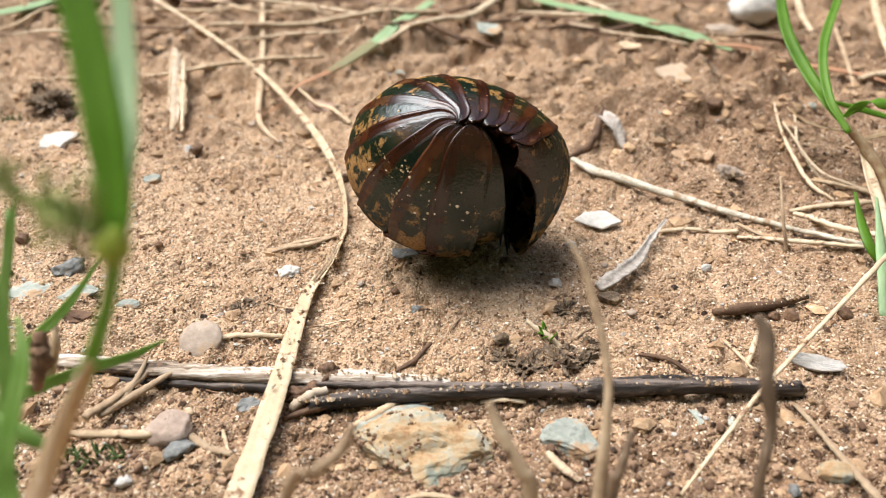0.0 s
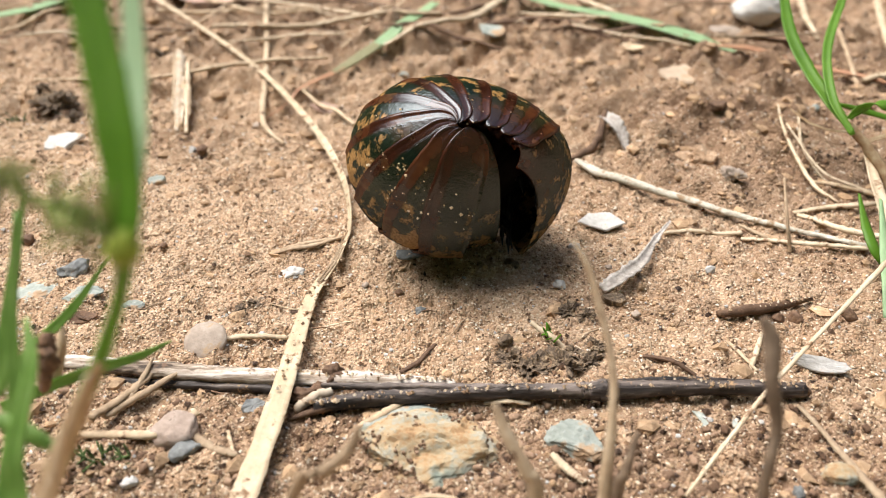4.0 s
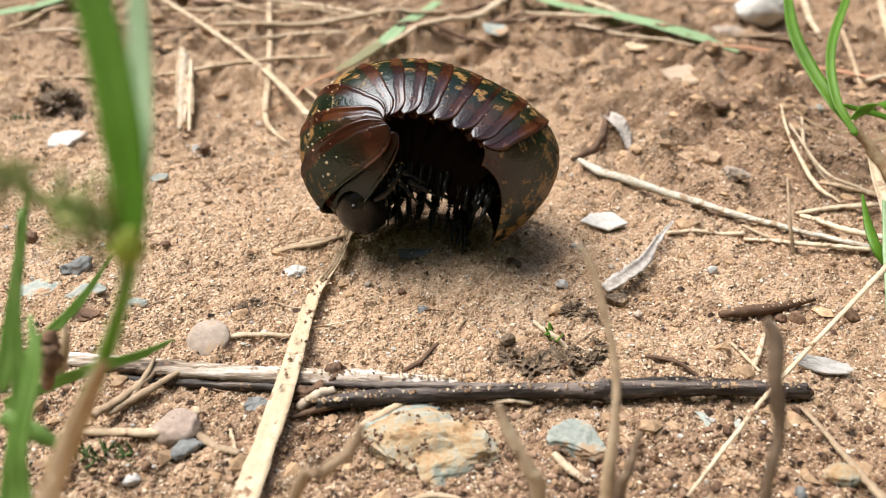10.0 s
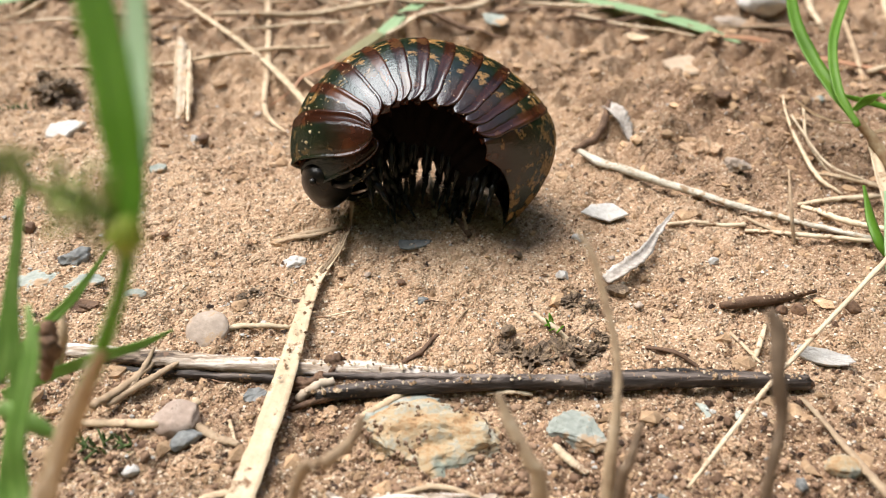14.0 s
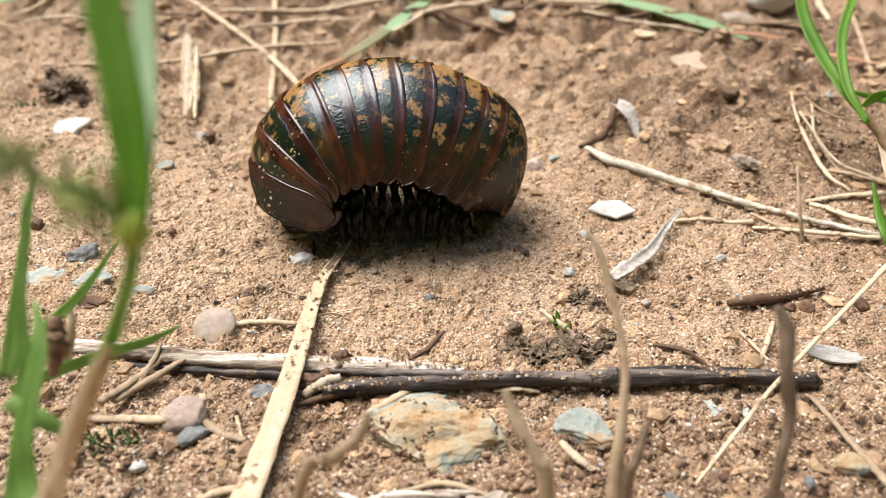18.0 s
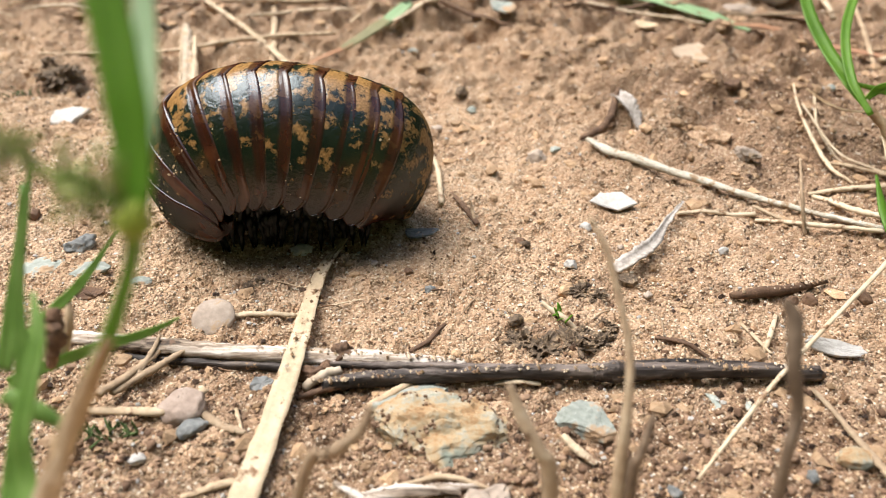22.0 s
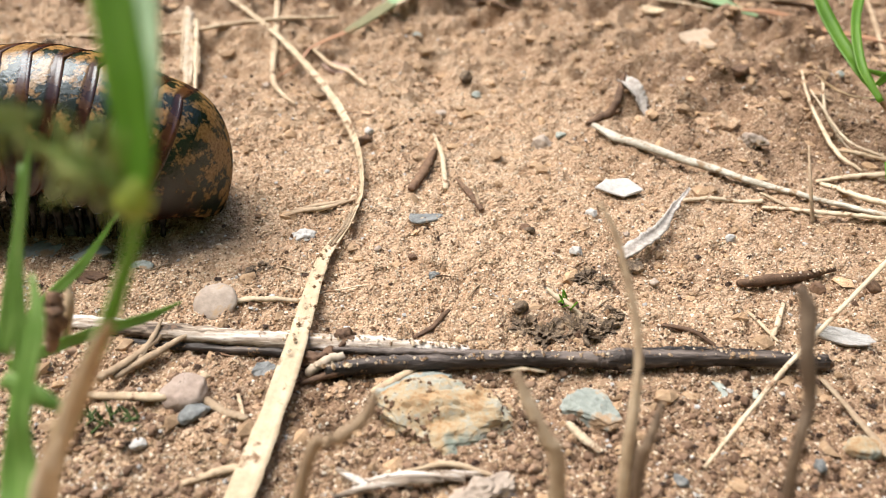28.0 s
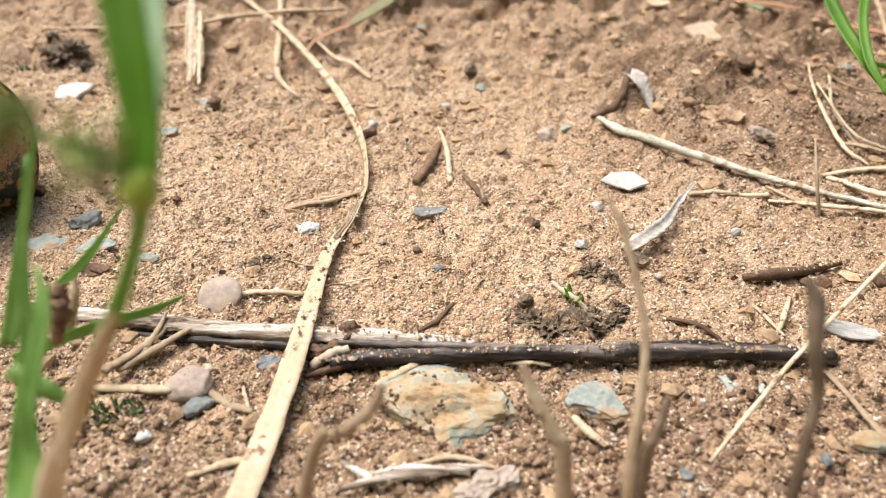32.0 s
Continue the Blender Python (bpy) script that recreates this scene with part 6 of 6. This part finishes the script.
WEDGE = 16.02         # degrees between the middle and both edges of a plate, doubled
BOW = 1.92           # how far the hind rim sweeps back on the flank
TIP = 1.27
STEP = [3.57, 3.41, 3.75, 3.14, 3.13, 3.28, 3.87, 3.78, 3.35, 3.18, 2.56]   # from plate to plate along the middle line


def plate_mesh(name, mat, nu=26, nv=57, back=BACK, half=HALF, front=2.2, tip=TIP, bow=BOW, ahead=5.8, hem=False, cap=0.0, lift=0.14, thick=0.38, blunt=0.86, reach=73, wedge=WEDGE):
    """One back plate: a strip of the coil's surface, arched across, with rounded side lobes and a raised hind rim."""
    u = np.concatenate([np.linspace(-front, 0.55, nu - 9), np.linspace(0.68, 0.90, 4), (0.95, 0.975, 0.99, 0.997, 1.0)])
    v = np.sin(np.linspace(-1, 1, nv) * math.pi / 2 * 0.96) / math.sin(math.pi / 2 * 0.96)
    uu, vv = np.meshgrid(u, v, indexing="ij")
    psi = vv * radians(reach)
    rho, y = back * np.abs(np.cos(psi)) ** EDGE, half * np.sign(psi) * np.abs(np.sin(psi)) ** EDGE
    end = np.clip((np.abs(vv) - blunt) / (1 - blunt), 0, 1)
    taper = np.sqrt(np.clip(1 - end**2, 0.004, 1))
    hind = (np.maximum(rho * math.tan(radians(wedge / 2)), tip) + bow * np.sin(2 * np.abs(psi))) * taper
    fore = ahead * (1 - (0.10 if hem else 0.62) * vv**2) * taper
    x = np.where(uu > 0, uu * hind, uu / front * fore)
    rc = np.maximum(rho, 7.0)
    z = rho - x * x / (2 * rc)
    if cap:
        q = np.clip(uu, 0, 1)
        ang = q * radians(cap) * (1 - 0.52 * vv**2)
        z = np.where(uu > 0, rho * np.cos(ang), z)
        x = np.where(uu > 0, 0.64 * rho * np.sin(ang), x)
        y = y * (1 - 0.18 * q**2)
        raise_ = lift * uu
    else:
        roll_off = np.clip((uu - 0.90) / 0.10, 0, 1)
        raise_ = lift * uu + 0.10 * np.exp(-(((uu - 0.90) / 0.08) ** 2)) - 0.06 * np.exp(-(((uu - 0.74) / 0.06) ** 2)) - 0.20 * (1 - np.sqrt(np.clip(1 - roll_off**2, 0, 1)))
    q = np.clip((uu + front) / front, 0, 1)
    if hem:
        raise_ = raise_ + 0.20 * np.exp(-((q / 0.07) ** 2)) - 0.12 * np.exp(-(((q - 0.17) / 0.07) ** 2))
    else:
        raise_ = raise_ - 0.9 * np.clip((0.75 - q) / 0.75, 0, 1) ** 1.5
    nrm = np.stack([0 * psi, np.sin(psi), np.cos(psi)], -1)
    outer = np.stack([x, y, z - RING], -1) + nrm * raise_[..., None]
    inner = outer - nrm * thick
    m = len(u) * nv
    verts = np.concatenate([outer.reshape(-1, 3), inner.reshape(-1, 3)]) * SIZE
    i = np.arange(m).reshape(len(u), nv)
    f = []
    for a in range(len(u) - 1):
        for b in range(nv - 1):
            q = (i[a, b], i[a, b + 1], i[a + 1, b + 1], i[a + 1, b])
            f.append(q[::-1])
            f.append(tuple(k + m for k in q))
    edge = list(i[0, :]) + list(i[1:, -1]) + list(i[-1, -2::-1]) + list(i[-2:0:-1, 0])
    for k, a in enumerate(edge):
        b = edge[(k + 1) % len(edge)]
        f.append((a, b, b + m, a + m))
    uv = np.stack([(uu + front) / (1 + front), (vv + 1) / 2], -1).reshape(-1, 2)
    return mesh_from(name, verts, f, mat, True, np.concatenate([uv, uv]))


def belly_mesh(length, wide=10.4, deep=6.6):
    """The dark soft underside of one ring: a ridged, rounded block. Its depth also fills in shade."""
    n, s = 7, 24
    a = np.arange(s) / s * 2 * math.pi
    v, f = [], []
    for k in range(n):
        t = k / (n - 1) * 2 - 1
        g = 1 - 0.10 * abs(t) ** 3 + 0.03 * math.cos(t * 6)
        for q in a:
            cy, cz = math.cos(q), math.sin(q)
            v.append((t * length / 2 * (1 - 0.25 * max(0.0, -cz)), g * wide * math.copysign(abs(cy) ** 0.8, cy), -2.0 + g * (deep if cz < 0 else 6.6) * cz))
    for k in range(n - 1):
        for j in range(s):
            j2 = (j + 1) % s
            f.append((k * s + j, (k + 1) * s + j, (k + 1) * s + j2, k * s + j2))
    f.append(tuple(range(s)))
    f.append(tuple((n - 1) * s + j for j in reversed(range(s))))
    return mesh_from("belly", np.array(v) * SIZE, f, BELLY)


LEG = 12.0           # hip to claw


def leg_mesh(side):
    """A jointed leg: stout at the hip, swollen at each joint, with a fine claw. Its hip is the origin."""
    pts = [(0, 0, 0), (0, side * 0.8, -2.2), (0.08, side * 1.3, -5.0), (0.12, side * 1.4, -7.6), (0.08, side * 1.2, -10.0), (0, side * 0.8, -LEG)]
    rad = [0.70, 0.72, 0.66, 0.55, 0.37, 0.07]
    v, f = tube(np.array(pts) * SIZE, np.array(rad) * SIZE, n=29, sides=7, rough=0.04, seed=2)
    v = np.array(v)
    ring = np.repeat(np.arange(29), 7)
    swell = 1 + 0.20 * np.cos(ring * 2 * math.pi / 5.6)
    c = spline(np.array(pts) * SIZE, 29)[ring]
    v[:203] = c + (v[:203] - c) * swell[:, None]
    return mesh_from("leg", v, f, CHITIN)


def specks(spots, rng, small, large):
    """Tiny faceted grains at the given places."""
    v, f = [], []
    for p in spots:
        r = (small + (large - small) * rng.rand() ** 3) * SIZE
        base = len(v)
        for d in ((1, 0, 0), (-1, 0, 0), (0, 1, 0), (0, -1, 0), (0, 0, 1), (0, 0, -1)):
            v.append(np.array(p) + np.array(d) * r * (0.7 + 0.6 * rng.rand()))
        for q in ((0, 2, 4), (2, 1, 4), (1, 3, 4), (3, 0, 4), (2, 0, 5), (1, 2, 5), (3, 1, 5), (0, 3, 5)):
            f.append([base + k for k in q])
    return mesh_from("clinging_sand", v, f, DUST, False)


def build_millipede():
    root = tagged(new("pill_millipede"), "glossy dark green and brown pill millipede with ochre mottles", "millipede")
    plates = []
    tergite_mid, tergite_front = plate_mesh("tergite", SHELL), plate_mesh("tergite", SHELL_MID)
    # the rear blocks reach deeper, a dark filler for the shade between the legs
    belly_front, belly_rear_shade = belly_mesh(5.0), belly_mesh(5.0, 10.0, 10.0)
    legs = {s: leg_mesh(s) for s in (-1, 1)}
    walkers = []
    for i in range(12):
        if i == 0:
            ob = part("thoracic_shield", plate_mesh("thoracic_shield", SHELL_FRONT, nu=40, ahead=4.0, hem=True, tip=1.6, blunt=0.72, reach=75), root,
                      "broad dark red-brown shoulder shield with rounded side lobes")
        elif i == 11:
            ob = part("anal_shield", plate_mesh("anal_shield", SHELL_TAIL, nu=44, ahead=4.2, cap=86, lift=0.05, back=BACK * 0.99, half=HALF * 0.99, blunt=0.93), root,
                      "domed brown tail shield mottled with ochre")
        else:
            ob = part("tergite", tergite_front if i < 3 else tergite_mid, root)
        plates.append(ob)
        part("belly", belly_front if i < 4 else belly_rear_shade, ob)
        for k, dx in enumerate((-0.9, 0.9)):
            for s in (-1, 1):
                walkers.append((part("leg", legs[s], ob), dx, s, i * 2 + k))
    # the head and neck plate under the shoulder shield
    collum = part("collum", plate_mesh("collum", SHELL_FRONT, nu=20, nv=41, back=17.4, half=13.2, ahead=3.2, hem=True, tip=1.8, bow=0.9, lift=0.05, thick=1.0, blunt=0.62, reach=75), root, "small brown neck plate")
    bm = bmesh.new()
    bmesh.ops.create_uvsphere(bm, u_segments=32, v_segments=20, radius=1.0)
    for q in bm.verts:
        x, y, z = q.co
        q.co = Vector((x * 3.8 - 0.8 * (1 - abs(y)) * (x < 0), y * 7.4, z * (4.5 if z < 0 else 3.8) + 0.24 * math.cos(y * 9) * (x < -0.5))) * SIZE
    me = bpy.data.meshes.new("head")
    bm.to_mesh(me)
    bm.free()
    me.materials.append(CHITIN)
    me.polygons.foreach_set("use_smooth", [True] * len(me.polygons))
    head = part("head", me, root, "shiny black head capsule")
    rng = np.random.RandomState(11)
    for s in (-1, 1):
        pts = np.array([(-2.6, s * 6.0, -1.0), (-4.0, s * 7.6, -2.2), (-4.6, s * 8.2, -4.6), (-4.6, s * 7.8, -7.2)]) * SIZE
        v, f = tube(pts, np.array([0.60, 0.62, 0.58, 0.66, 0.45]) * SIZE, n=20, sides=9, rough=0.12, seed=5)
        feeler = part("antenna", mesh_from("antenna", v, f, CHITIN), head, "stubby black antenna dusted with sand")
        line = spline(pts, 40)
        spots = [line[rng.randint(6, 40)] + rng.randn(3) * 0.00034 for _ in range(70)]
        v = specks(spots, rng, 0.06, 0.22)
        v.name = "antenna_sand"
        feeler.data = joined(feeler.data, v)
        v, f = stone_shape(1.1 * SIZE, 0.8 * SIZE, 1.1 * SIZE, 3, 3, 0.02, 0)
        part("eye", mesh_from("eye", np.array(v) + np.array((-0.4, s * 7.4, 1.6)) * SIZE, f, CHITIN), head)
    # sand that sticks to the shell, thickest on the flank of the first plates
    for i, count in ((0, 22), (1, 56), (2, 34), (3, 5), (6, 5), (7, 6), (8, 6), (9, 6), (11, 9)):
        co = np.empty(len(plates[i].data.vertices) * 3, np.float32)
        plates[i].data.vertices.foreach_get("co", co)
        co = co.reshape(-1, 3)[: len(co) // 6]
        ok = co[(co[:, 1] < -0.003) & (co[:, 0] > -0.0030)] if i > 2 else co[(co[:, 1] < -0.0060) & (co[:, 1] > -0.0105) & (co[:, 0] > -0.0035)]
        spots = [ok[rng.randint(len(ok))] + rng.randn(3) * 0.0005 * (1, 0.6, 0.1) for _ in range(count)]
        tagged(part("clinging_sand", specks(spots, rng, 0.07, 0.30), plates[i]), "pale specks of sand", kind="stuff")
    return root, plates, collum, head, walkers


def joined(one, two):
    """One mesh out of two, each with its own material."""
    bm = bmesh.new()
    bm.from_mesh(one)
    n = len(bm.faces)
    bm.from_mesh(two)
    for k, face in enumerate(bm.faces):
        face.material_index = 0 if k < n else 1
    me = bpy.data.meshes.new(one.name)
    bm.to_mesh(me)
    bm.free()
    me.materials.append(one.materials[0])
    me.materials.append(two.materials[0])
    return me


MILLIPEDE, PLATES, COLLUM, HEAD, WALKERS = build_millipede()

# How the animal lies, time by time: seconds; place x, y, z of the middle ring (mm); heading, roll, pitch (degrees);
# degrees of bend at the joints 0, 2, 4, 6, 8 and 10 from front to rear
STATES = [
    (0, -5.2, 114.2, 20.1, 18.2, -49.5, -27.2, 20.0, 29.1, 31.1, 18.0, 10.3, 13.3),
    (3.5, -5.5, 114.9, 20.2, 17.9, -49.0, -25.3, 20.4, 29.2, 29.7, 17.6, 9.7, 13.8),
    (5.5, -5.7, 115.3, 20.3, 17.6, -48.6, -23.9, 20.6, 29.3, 28.8, 17.4, 9.3, 14.2),
    (6, -5.9, 115.8, 20.4, 17.4, -48.2, -22.3, 20.9, 29.4, 27.6, 17.1, 8.8, 14.6),
    (7, -6.6, 117.4, 20.7, 16.6, -47.0, -17.5, 21.8, 29.7, 24.3, 16.2, 7.4, 15.9),
    (8, -7.4, 119.1, 21.0, 15.7, -45.7, -12.3, 22.8, 30.0, 20.6, 15.2, 5.9, 17.3),
    (9.5, -7.4, 121.5, 21.4, 4.4, -43.1, -2.4, 23.0, 31.6, 10.8, 12.5, 1.8, 22.8),
    (11, -7.3, 122.7, 21.6, -0.1, -44.3, 0.5, 22.2, 28.5, 9.2, 11.4, 3.6, 18.0),
    (14, -7.0, 126.9, 21.5, 1.3, -37.8, -3.5, 21.7, 11.9, 15.4, 10.0, 11.7, 4.8),
    (14.5, -7.3, 126.9, 21.5, 1.3, -35.8, -5.5, 21.7, 11.9, 15.4, 10.0, 11.7, 4.8),
    (16.5, -12.3, 118.8, 20.3, 4.4, -4.8, -12.2, 20.5, 16.8, 6.8, 12.5, 10.5, -3.9),
    (17, -12.6, 118.8, 20.3, 4.4, -4.8, -12.2, 20.5, 16.8, 6.8, 12.5, 10.5, -3.9),
    (20, -23.6, 113.9, 20.6, 3.0, 8.1, -10.1, 23.5, 18.2, 7.6, 10.5, 4.2, 10.6),
    (25, -43.7, 109.9, 20.3, 1.4, 14.0, -3.4, 23.4, 15.6, 12.2, 8.1, 2.0, 1.0),
    (28, -63.3, 110.0, 20.9, -2.9, 10.7, -0.6, 16.4, 12.0, 9.7, 7.2, 4.0, 1.8),
    (28.5, -68.6, 110.0, 20.9, -2.9, 10.7, -0.6, 16.4, 12.0, 9.7, 7.2, 4.0, 1.8),
    (29, -72.6, 110.0, 20.9, -2.9, 10.7, -0.6, 16.4, 12.0, 9.7, 7.2, 4.0, 1.8),
    (30, -81.5, 110.0, 20.9, -2.9, 10.7, -0.6, 16.4, 12.0, 9.7, 7.2, 4.0, 1.8),
    (30.5, -86.0, 110.0, 20.9, -2.9, 10.7, -0.6, 16.4, 12.0, 9.7, 7.2, 4.0, 1.8),
    (31, -89.2, 110.0, 20.9, -2.9, 10.7, -0.6, 16.4, 12.0, 9.7, 7.2, 4.0, 1.8),
    (31.5, -92.8, 110.0, 20.9, -2.9, 10.7, -0.6, 16.4, 12.0, 9.7, 7.2, 4.0, 1.8),
    (32, -95.6, 110.0, 20.9, -2.9, 10.7, -0.6, 16.4, 12.0, 9.7, 7.2, 4.0, 1.8),
]


def state(t):
    """All values at t, on smooth monotone curves through the rows."""
    ts = np.array([s[0] for s in STATES])
    k = int(np.clip(np.searchsorted(ts, t, "right") - 1, 0, len(ts) - 2))
    vals = np.array([s[1:] for s in STATES])
    h = np.diff(ts)[:, None]
    d = np.diff(vals, axis=0) / h
    slope = np.zeros_like(vals)
    slope[1:-1] = np.where(d[:-1] * d[1:] > 0, 2 * d[:-1] * d[1:] / (d[:-1] + d[1:] + 1e-12 * np.sign(d[:-1] + d[1:] + 1e-30)), 0)
    slope[0], slope[-1] = d[0], d[-1]
    w, q = h[k, 0], (t - ts[k]) / h[k, 0]
    return (2 * q**3 - 3 * q**2 + 1) * vals[k] + (q**3 - 2 * q**2 + q) * w * slope[k] + (3 * q**2 - 2 * q**3) * vals[k + 1] + (q**3 - q**2) * w * slope[k + 1]


def chain(t):
    """The poses of the plates, the neck plate and the head in the animal's space at t seconds."""
    bend = np.interp(range(11), (0, 2, 4, 6, 8, 10), state(t)[6:12])
    sets = [None] * 12
    m = Matrix.Identity(4)
    sets[5] = m
    for i in range(5, 11):
        m = m @ Matrix.Translation((STEP[i] / 2 * SIZE, 0, 0)) @ pose(0, 0, 0, 0, bend[i], 0) @ Matrix.Translation((STEP[i] / 2 * SIZE, 0, 0))
        sets[i + 1] = m
    m = sets[5]
    for i in range(4, -1, -1):
        m = m @ Matrix.Translation((-STEP[i] / 2 * SIZE, 0, 0)) @ pose(0, 0, 0, 0, -bend[i], 0) @ Matrix.Translation((-STEP[i] / 2 * SIZE, 0, 0))
        sets[i] = m
    tuck = min(1.0, max(0.0, (t - 14.5) / 2.0))
    neck = sets[0] @ pose(-1.9 * SIZE, 0, 0, 0, -(21 + 4 * tuck), 0) @ pose(-1.7 * SIZE, 0, -0.4 * SIZE)
    rise = min(1.0, max(0.0, (t - 5.5) / 4.0))
    head = neck @ pose(-1.6 * SIZE, 0, 0, 0, -(24 + 10 * tuck), 0) @ pose(1.2 * SIZE, 0, (-1.6 + 4.4 * rise - 2.4 * tuck) * SIZE)
    return sets, neck, head


def root_pose(t):
    x, y, z, heading, roll, pitch = state(t)[:6]
    return Matrix.Translation((x * SIZE, y * SIZE, z * SIZE)) @ pose(0, 0, 0, 0, 0, heading) @ pose(0, 0, 0, roll, 0, 0) @ pose(0, 0, 0, 0, pitch, 0)


def motions():
    times = [k * 0.5 for k in range(65)]
    sets = {t: chain(t) for t in times}
    walk(MILLIPEDE, [(t, root_pose(t)) for t in times])
    for i, ob in enumerate(PLATES):
        walk(ob, [(t, sets[t][0][i]) for t in times])
    walk(COLLUM, [(t, sets[t][1]) for t in times])
    walk(HEAD, [(t, sets[t][2]) for t in times])
    # the legs: folded in the coil, then a wave that runs along the body as it walks
    steps = [0.0, 5.0, 8.0, 11.0, 14.0] + [16.0 + 0.25 * k for k in range(65)]
    for leg, dx, s, k in WALKERS:
        rows = []
        for t in steps:
            go = min(1.0, max(0.0, (t - 14.5) / 2.0))
            ph = 2 * math.pi * (t / 1.1 + k / 11.0) + (0.5 if s > 0 else 0.0)
            swing = 8 * go * math.sin(ph) + (1 - go) * 1.5 * math.sin(t * 1.3 + k * 1.9)
            spread = s * (go * 30 + 4 * (1 - go))
            local = (sets[t] if t in sets else chain(t))[0]
            m = root_pose(t) @ local[k // 2]
            # the legs hang side by side instead of pointing at the centre of the coil
            lean = math.degrees(math.atan2(-local[k // 2][2][0], local[k // 2][0][0]))
            tilt = math.degrees(math.atan2(-m[2][0], math.hypot(m[2][1], m[2][2])))
            swing -= (1 - go) * max(-50.0, min(50.0, 0.75 * (lean - 8))) + go * max(-80.0, min(80.0, 0.9 * tilt))
            # how deep the hip sits, so that the claw meets the soil while it walks
            foot = 0.3 + 1.4 * max(0.0, math.cos(ph))
            deep = (foot + LEG * 0.86 - (m.translation.z + m[2][1] * s * 3.0 * SIZE) / SIZE) / max(0.4, m[2][2])
            deep = min(-2.0, max(-9.8, deep))
            tight = 1 - min(1.0, max(0.0, (t - 5.5) / 4.0))
            rest = (-2.8 if s < 0 else -6.4) + 3.8 * tight + 0.8 * math.sin(k * 2.3)
            rows.append((t, pose(dx * SIZE, s * 3.0 * SIZE, (go * deep + (1 - go) * rest) * SIZE, spread, swing, 0)))
        walk(leg, rows)


motions()
